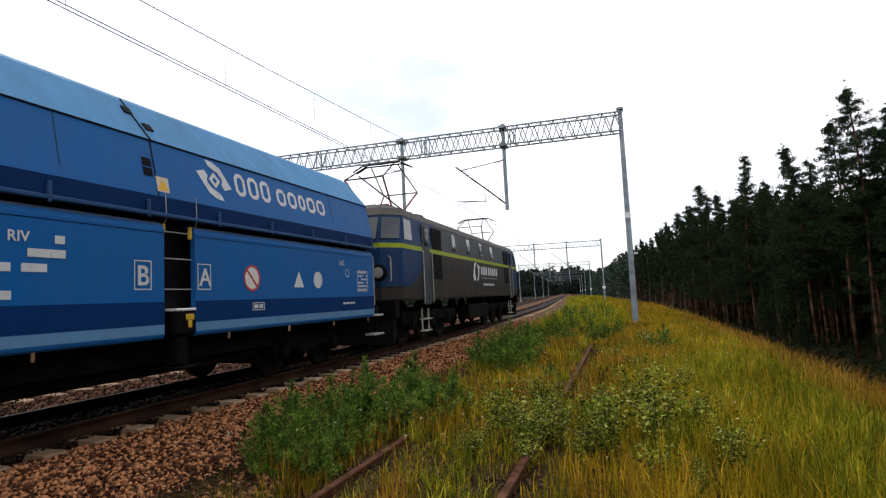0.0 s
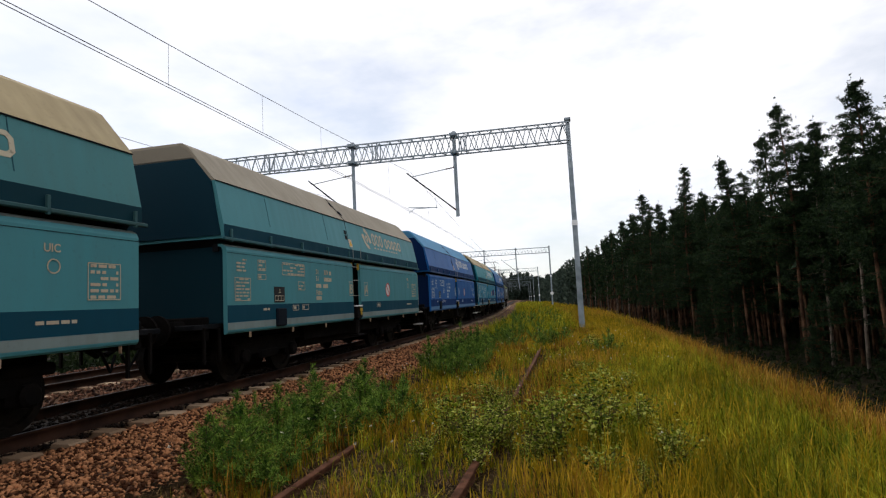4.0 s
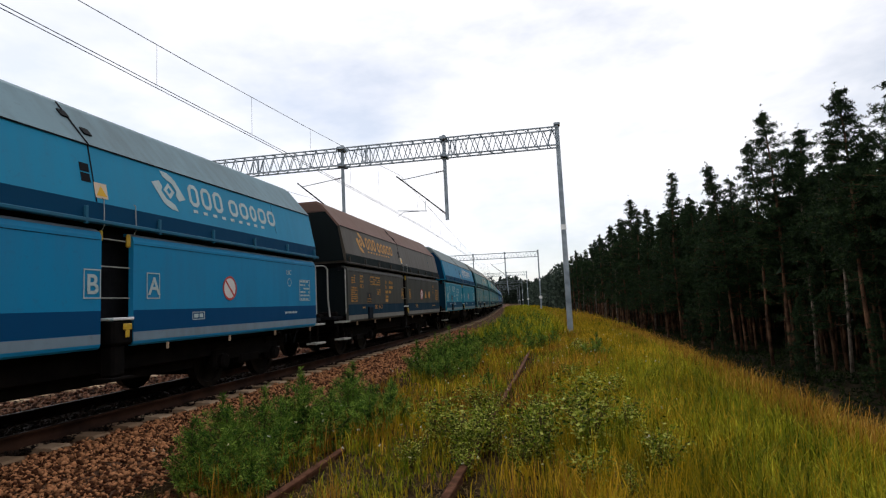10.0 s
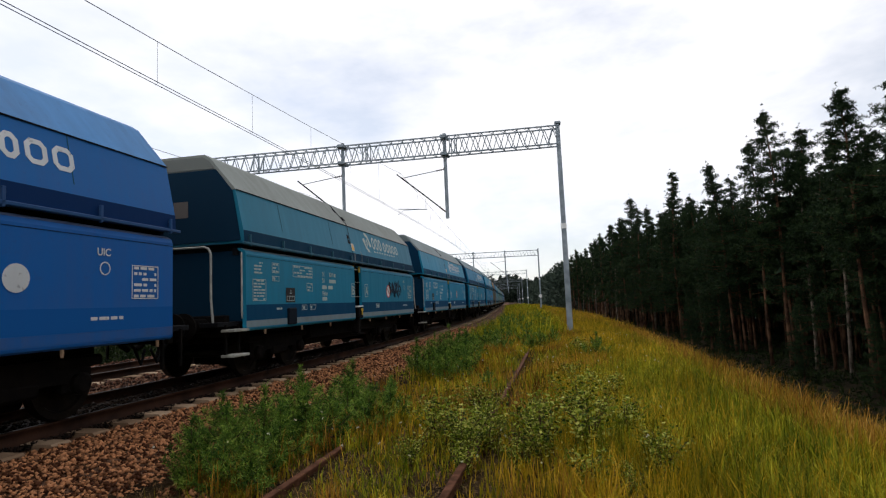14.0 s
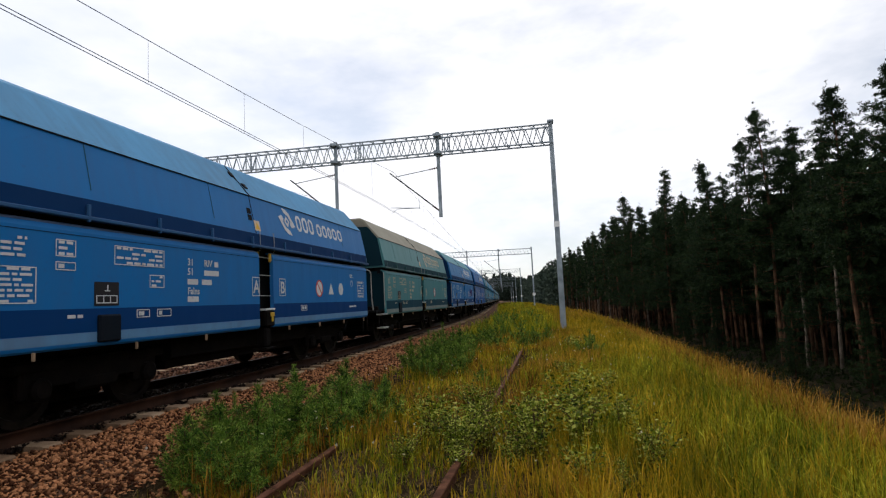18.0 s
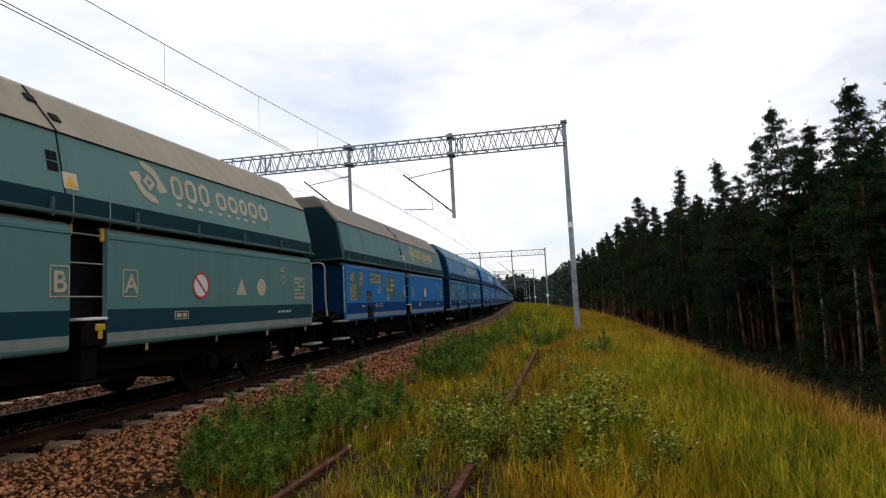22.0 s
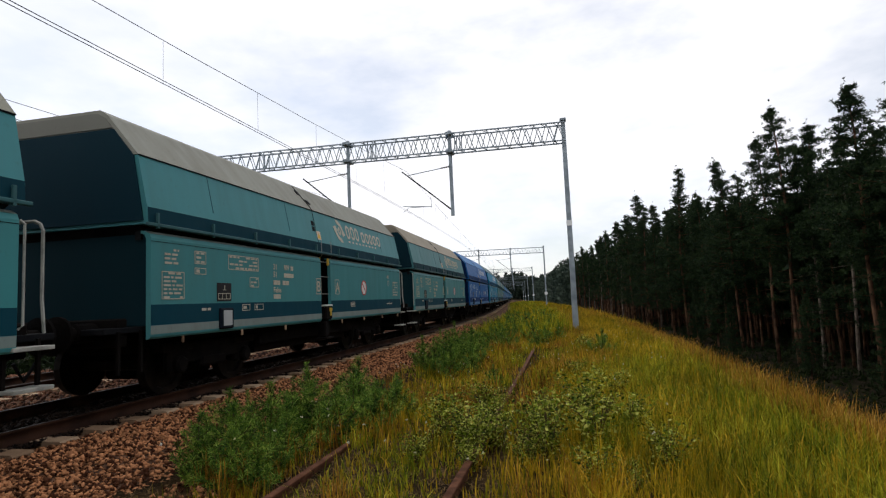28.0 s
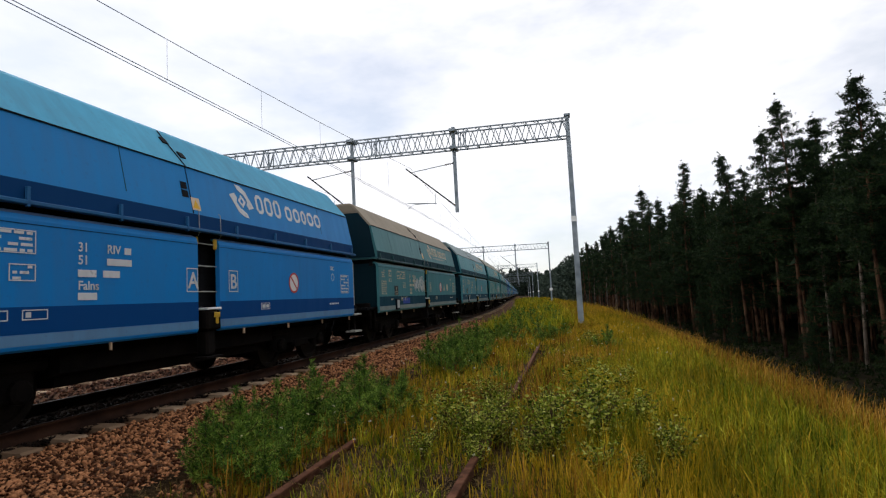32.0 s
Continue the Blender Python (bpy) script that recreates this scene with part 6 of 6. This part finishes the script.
def grasses():
    rng = np.random.default_rng(9)

    def field(name, n, lat0, lat1, s0, s1, h0, h1, wide, mat, lean, words, patch=None, power=1.6):
        # tufts of a dozen blades each
        m = n // 12
        s, lat = s0 + (s1 - s0) * rng.random(m) ** power, rng.uniform(lat0, lat1, m)
        if patch:
            keep = np.array([noise.noise(Vector((a * patch[0], b * patch[0], patch[2]))) for a, b in zip(s, lat)]) > patch[1]
            s, lat = s[keep], lat[keep]
        # bare litter between the rails, and the old rails clear of tall growth
        bare = (s < 5.9) & (lat > 4.2) & (lat < 6.3) & (rng.random(len(s)) < 0.25)
        left = (np.abs(lat - 4.53) < 0.22) & (s < 6.3)
        right = (np.abs(lat - (6.05 - 0.012 * np.maximum(s - 5, 0)) - 0.05) < 0.16 + 0.01 * s) & (((s < 18) & (s > 8.6)) | (s < 5.3)) & (rng.random(len(s)) > 0.12)
        ok = ~(bare | left | right)
        s, lat = s[ok], lat[ok]
        tall = np.repeat(rng.uniform(0.55, 1.25, len(s)), 12)
        s, lat = np.repeat(s, 12), np.repeat(lat, 12)
        wide_ = 0.05 + 0.004 * np.maximum(s, 0)
        s, lat = s + rng.normal(size=len(s)) * wide_, lat + rng.normal(size=len(s)) * wide_
        b = np.array([along(a, c) for a, c in zip(s, lat)])
        b[:, 2] = ground_z(b[:, 0], b[:, 1]) - 0.02
        hh = rng.uniform(h0, h1, len(b)) * tall * np.where((s < 6.2) & (lat > 4.2) & (lat < 6.3), 0.6, 1.0)
        v, f = blades(b, hh, wide * (1 + np.maximum(s, 0) / 16) * rng.uniform(0.6, 1.5, len(s)), lean, rng)
        tagged(new(name, raw(name, v, f, mat)), words, "grass", kind="stuff")

    field("siding_grass", 42000, 3.9, 8.4, 3.0, 34, 0.08, 0.36, 0.008, M_GRASS, 0.8, "mixed green and yellow grass over the disused siding")
    field("siding_green_grass", 30000, 4.4, 8.6, 3.0, 30, 0.10, 0.40, 0.008, M_GREEN, 0.9, "fresh green grass on the siding", (0.5, 0.0, 7.0))
    field("bank_grass", 80000, 6.9, 10.2, 3.0, 48, 0.18, 0.50, 0.0065, M_GRASS, 0.7, "tall yellow-green meadow grass on the bank", None, 1.25)
    field("bank_green_grass", 36000, 7.2, 9.5, 3.0, 18, 0.16, 0.46, 0.0065, M_GREEN, 0.9, "lush green grass on the near bank", (0.45, -0.12, 3.0), 1.2)
    field("meadow_grass", 26000, 4.0, 12.5, -7.0, 3.2, 0.15, 0.42, 0.005, M_GRASS, 0.8, "mixed yellow-green grass round the viewpoint", None, 1.0)
    field("meadow_green_grass", 14000, 4.0, 10.0, -7.0, 3.2, 0.12, 0.36, 0.005, M_GREEN, 0.9, "green grass round the viewpoint", (0.4, 0.0, 5.0), 1.0)
    field("shoulder_grass", 7000, 2.9, 4.6, 3.0, 34, 0.08, 0.25, 0.008, M_GREEN, 0.8, "short grass at the foot of the ballast", (0.5, 0.05, 2.0))
    field("distant_grass", 30000, 3.2, 13.0, 30, 150, 0.3, 0.8, 0.008, M_GRASS, 0.6, "tall grass along the line")
    field("distant_green_grass", 15000, 2.9, 7.0, 24, 150, 0.3, 0.9, 0.008, M_GREEN, 0.7, "green grass along the foot of the ballast")
    field("dry_grass", 30000, 7.0, 10.5, 5.0, 70, 0.30, 0.68, 0.0055, M_STRAW, 0.5, "dry orange-brown grass stalks", (0.30, 0.02, 1.0), 1.2)
    # Belt of brown dry grass whose dark colour also shades the forest edge.
    field("forest_edge_grass", 52000, 9.6, 13.0, 7.0, 70, 0.26, 0.66, 0.006, M_STRAW, 0.7, "rusty brown dry grass before the forest, shade in its colour", None, 1.4)
    field("forest_edge_green", 26000, 9.2, 13.0, 3.0, 24, 0.2, 0.5, 0.0065, M_GREEN, 0.8, "scattered green grass before the forest")
    field("dry_tufts", 30000, 3.4, 8.0, 3.2, 26, 0.15, 0.5, 0.007, M_STRAW, 0.7, "dry straw tufts", (0.6, 0.0, 4.0))
    n = 26000
    s, lat = 3.0 + 8 * rng.random(n) ** 1.3, rng.uniform(3.0, 6.6, n)
    b = np.array([along(a, c) for a, c in zip(s, lat)])
    b[:, 2] = ground_z(b[:, 0], b[:, 1]) + rng.uniform(-0.01, 0.03, n)
    d = rng.normal(size=(n, 3)) * (1, 1, 0.35)
    d *= (rng.uniform(0.03, 0.13, n) / np.linalg.norm(d, axis=1))[:, None]
    u = np.cross(d, (0, 0, 1.0))
    u *= (rng.uniform(0.0015, 0.0045, n) / np.linalg.norm(u, axis=1))[:, None]
    v = np.stack([b - u, b + u, b + d + u, b + d - u], 1).reshape(-1, 3)
    tagged(new("dry_litter", raw("dry_litter", v, np.arange(n * 4).reshape(-1, 4), M_LITTER)), "brown dry stalks and litter on the ground", "litter", kind="stuff")
    n = 150
    b = np.array([along(a, c) for a, c in zip(rng.uniform(4.5, 22, n), rng.uniform(3.2, 9.0, n))])
    b[:, 2] = ground_z(b[:, 0], b[:, 1]) + rng.uniform(0.25, 0.55, n)
    v, f = needles(b, np.tile([0, 0, 0.6], (n, 1)), 7, 0.017, 0.014, rng, 1.0)
    tagged(new("wild_flowers", raw("wild_flowers", v, f, M_FLOWER)), "small pale flowers in the grass", "flowers", kind="stuff")


grasses()


# ---------------------------------------------------------------- sleepers and loose stones
def sleepers():
    prof = [(-1.25, -0.34), (1.25, -0.34), (1.27, -0.185), (1.24, -0.162), (0.95, -0.16), (0.55, -0.165), (0.35, -0.20), (-0.35, -0.20), (-0.55, -0.165), (-0.95, -0.165), (-1.22, -0.175), (-1.25, -0.20)]
    me = Shape().prism(prof, -0.13, 0.13).mesh("sleeper", M_SLEEPER)
    for base, s0, s1, words in ((0.0, -5.91, 120.0, "near"), (TRACK_TWO, -4.91, 60.0, "far")):
        s = s0 + 0.37
        while s < s1:
            ob = tagged(new("sleeper", me), "weathered concrete sleeper bedded in crushed stone of the " + words + " track", "sleeper", "concrete sleepers")
            ob.matrix_basis = station(s, base)
            s += 0.594


sleepers()


def loose_stones():
    """Crushed stones, each a small uneven solid, gathered into one bed."""
    rng = np.random.default_rng(17)
    octa = np.array([(1, 0, 0), (-1, 0, 0), (0, 1, 0), (0, -1, 0), (0, 0, 1), (0, 0, -1)], float)
    tri = np.array([(0, 2, 4), (2, 1, 4), (1, 3, 4), (3, 0, 4), (2, 0, 5), (1, 2, 5), (3, 1, 5), (0, 3, 5)])

    def scatter(name, n, lat0, lat1, s0, s1, power, size, zf, words, mat=M_STONE):
        s, lat = s0 + (s1 - s0) * rng.random(n) ** power, rng.uniform(lat0, lat1, n)
        b = np.array([along(a, c) for a, c in zip(s, lat)])
        b[:, 2] = zf(lat) + rng.uniform(-0.012, 0.022, n)
        r = rng.uniform(0.55, 1.25, n) * size * (1 + s / 60)
        v = octa[None] * rng.uniform(0.55, 1.2, (n, 6, 1)) + rng.normal(size=(n, 6, 3)) * 0.16
        a, c = rng.uniform(0, 6.28, n), rng.uniform(-0.8, 0.8, n)
        x, y, z = v[..., 0].copy(), v[..., 1].copy(), v[..., 2] * 0.75
        y, z = y * np.cos(c)[:, None] - z * np.sin(c)[:, None], y * np.sin(c)[:, None] + z * np.cos(c)[:, None]
        x, y = x * np.cos(a)[:, None] - y * np.sin(a)[:, None], x * np.sin(a)[:, None] + y * np.cos(a)[:, None]
        v = np.stack([x, y, z], -1) * r[:, None, None] + b[:, None]
        f = (np.arange(n)[:, None, None] * 6 + tri[None]).reshape(-1, 3)
        tagged(new(name, raw(name, v.reshape(-1, 3), f, mat)), words, "ballast", kind="stuff")

    shoulder = lambda lat: np.interp(lat, [-2.35, -1.6, -0.5, 0.5, 1.6, 2.1, 3.1], [-0.26, -0.212, -0.225, -0.225, -0.212, -0.250, -0.50])
    scatter("ballast_stones", 38000, 1.15, 3.3, 2.6, 34, 1.7, 0.030, shoulder, "loose reddish brown crushed stones on the ballast shoulder")
    scatter("near_end_stones", 7000, 1.15, 3.3, -6.0, 2.7, 1.0, 0.030, shoulder, "loose reddish brown crushed stones beside the rail")
    scatter("stray_stones", 2600, 3.2, 4.1, 2.6, 20, 1.6, 0.028, lambda lat: -0.42 + 0 * lat, "stray stones in the grass at the foot of the ballast")
    # Next two beds darken the rail zone; wagon shade is in their colour.
    scatter("rail_side_stones", 5200, 0.80, 1.0, 3.0, 26, 1.6, 0.028, lambda lat: shoulder(lat) + 0.035, "brake-dusted stones beside the near rail, the train's shade in their colour", M_OILSHADE)
    scatter("track_bed_stones", 6000, -0.68, 0.68, 3.0, 30, 1.5, 0.034, lambda lat: -0.158 + 0 * lat, "oily crushed stones between the rails, the train's shade in their colour", M_OILSHADE)
    scatter("far_ballast_stones", 17000, -7.6, -1.5, 4.0, 34, 1.4, 0.042, lambda lat: np.where(lat > -2.0, -0.22, np.interp(lat - TRACK_TWO, [-2.35, -1.6, -0.5, 0.5, 1.6, 2.1], [-0.24, -0.20, -0.23, -0.23, -0.20, -0.24])) + 0.02, "loose darker crushed stones of the far track", M_FARSTONE)


loose_stones()


# ---------------------------------------------------------------- movement
def roll_wheels(thing, where):
    """Turn each wheelset of a thing while it passes the eye; where(t) is the thing's middle on the line."""
    for o in thing.children:
        if o.name.split(".")[0] != "wheelset":
            continue
        at, r = o.location.copy(), 0.46 if o.location.z < 0.5 else 0.625
        keys = [i / 30 for i in range(961) if -1 < where(i / 30) + at.y < 40]
        rows = [(0.0, 0.0)] if not keys or keys[0] > 0 else []
        rows += [(t, (where(t) - where(keys[0])) / r) for t in keys]
        if rows[-1][0] < 32.0:
            rows.append((32.0, rows[-1][1]))
        walk(o, [(t, Matrix.Translation(at) @ Matrix.Rotation(-a, 4, "X")) for t, a in rows])


def motions():
    times = [float(t) for t in range(0, 33)]
    loco_at = lambda t: run(t) + 0.63 + 9.5
    walk(LOCO, [(t, station(loco_at(t))) for t in times])
    roll_wheels(LOCO, loco_at)
    for k, w in enumerate(WAGONS):
        wagon_at = lambda t, k=k: run(t) - k * PITCH - HALF
        walk(w, [(t, station(wagon_at(t))) for t in times])
        roll_wheels(w, wagon_at)


motions()
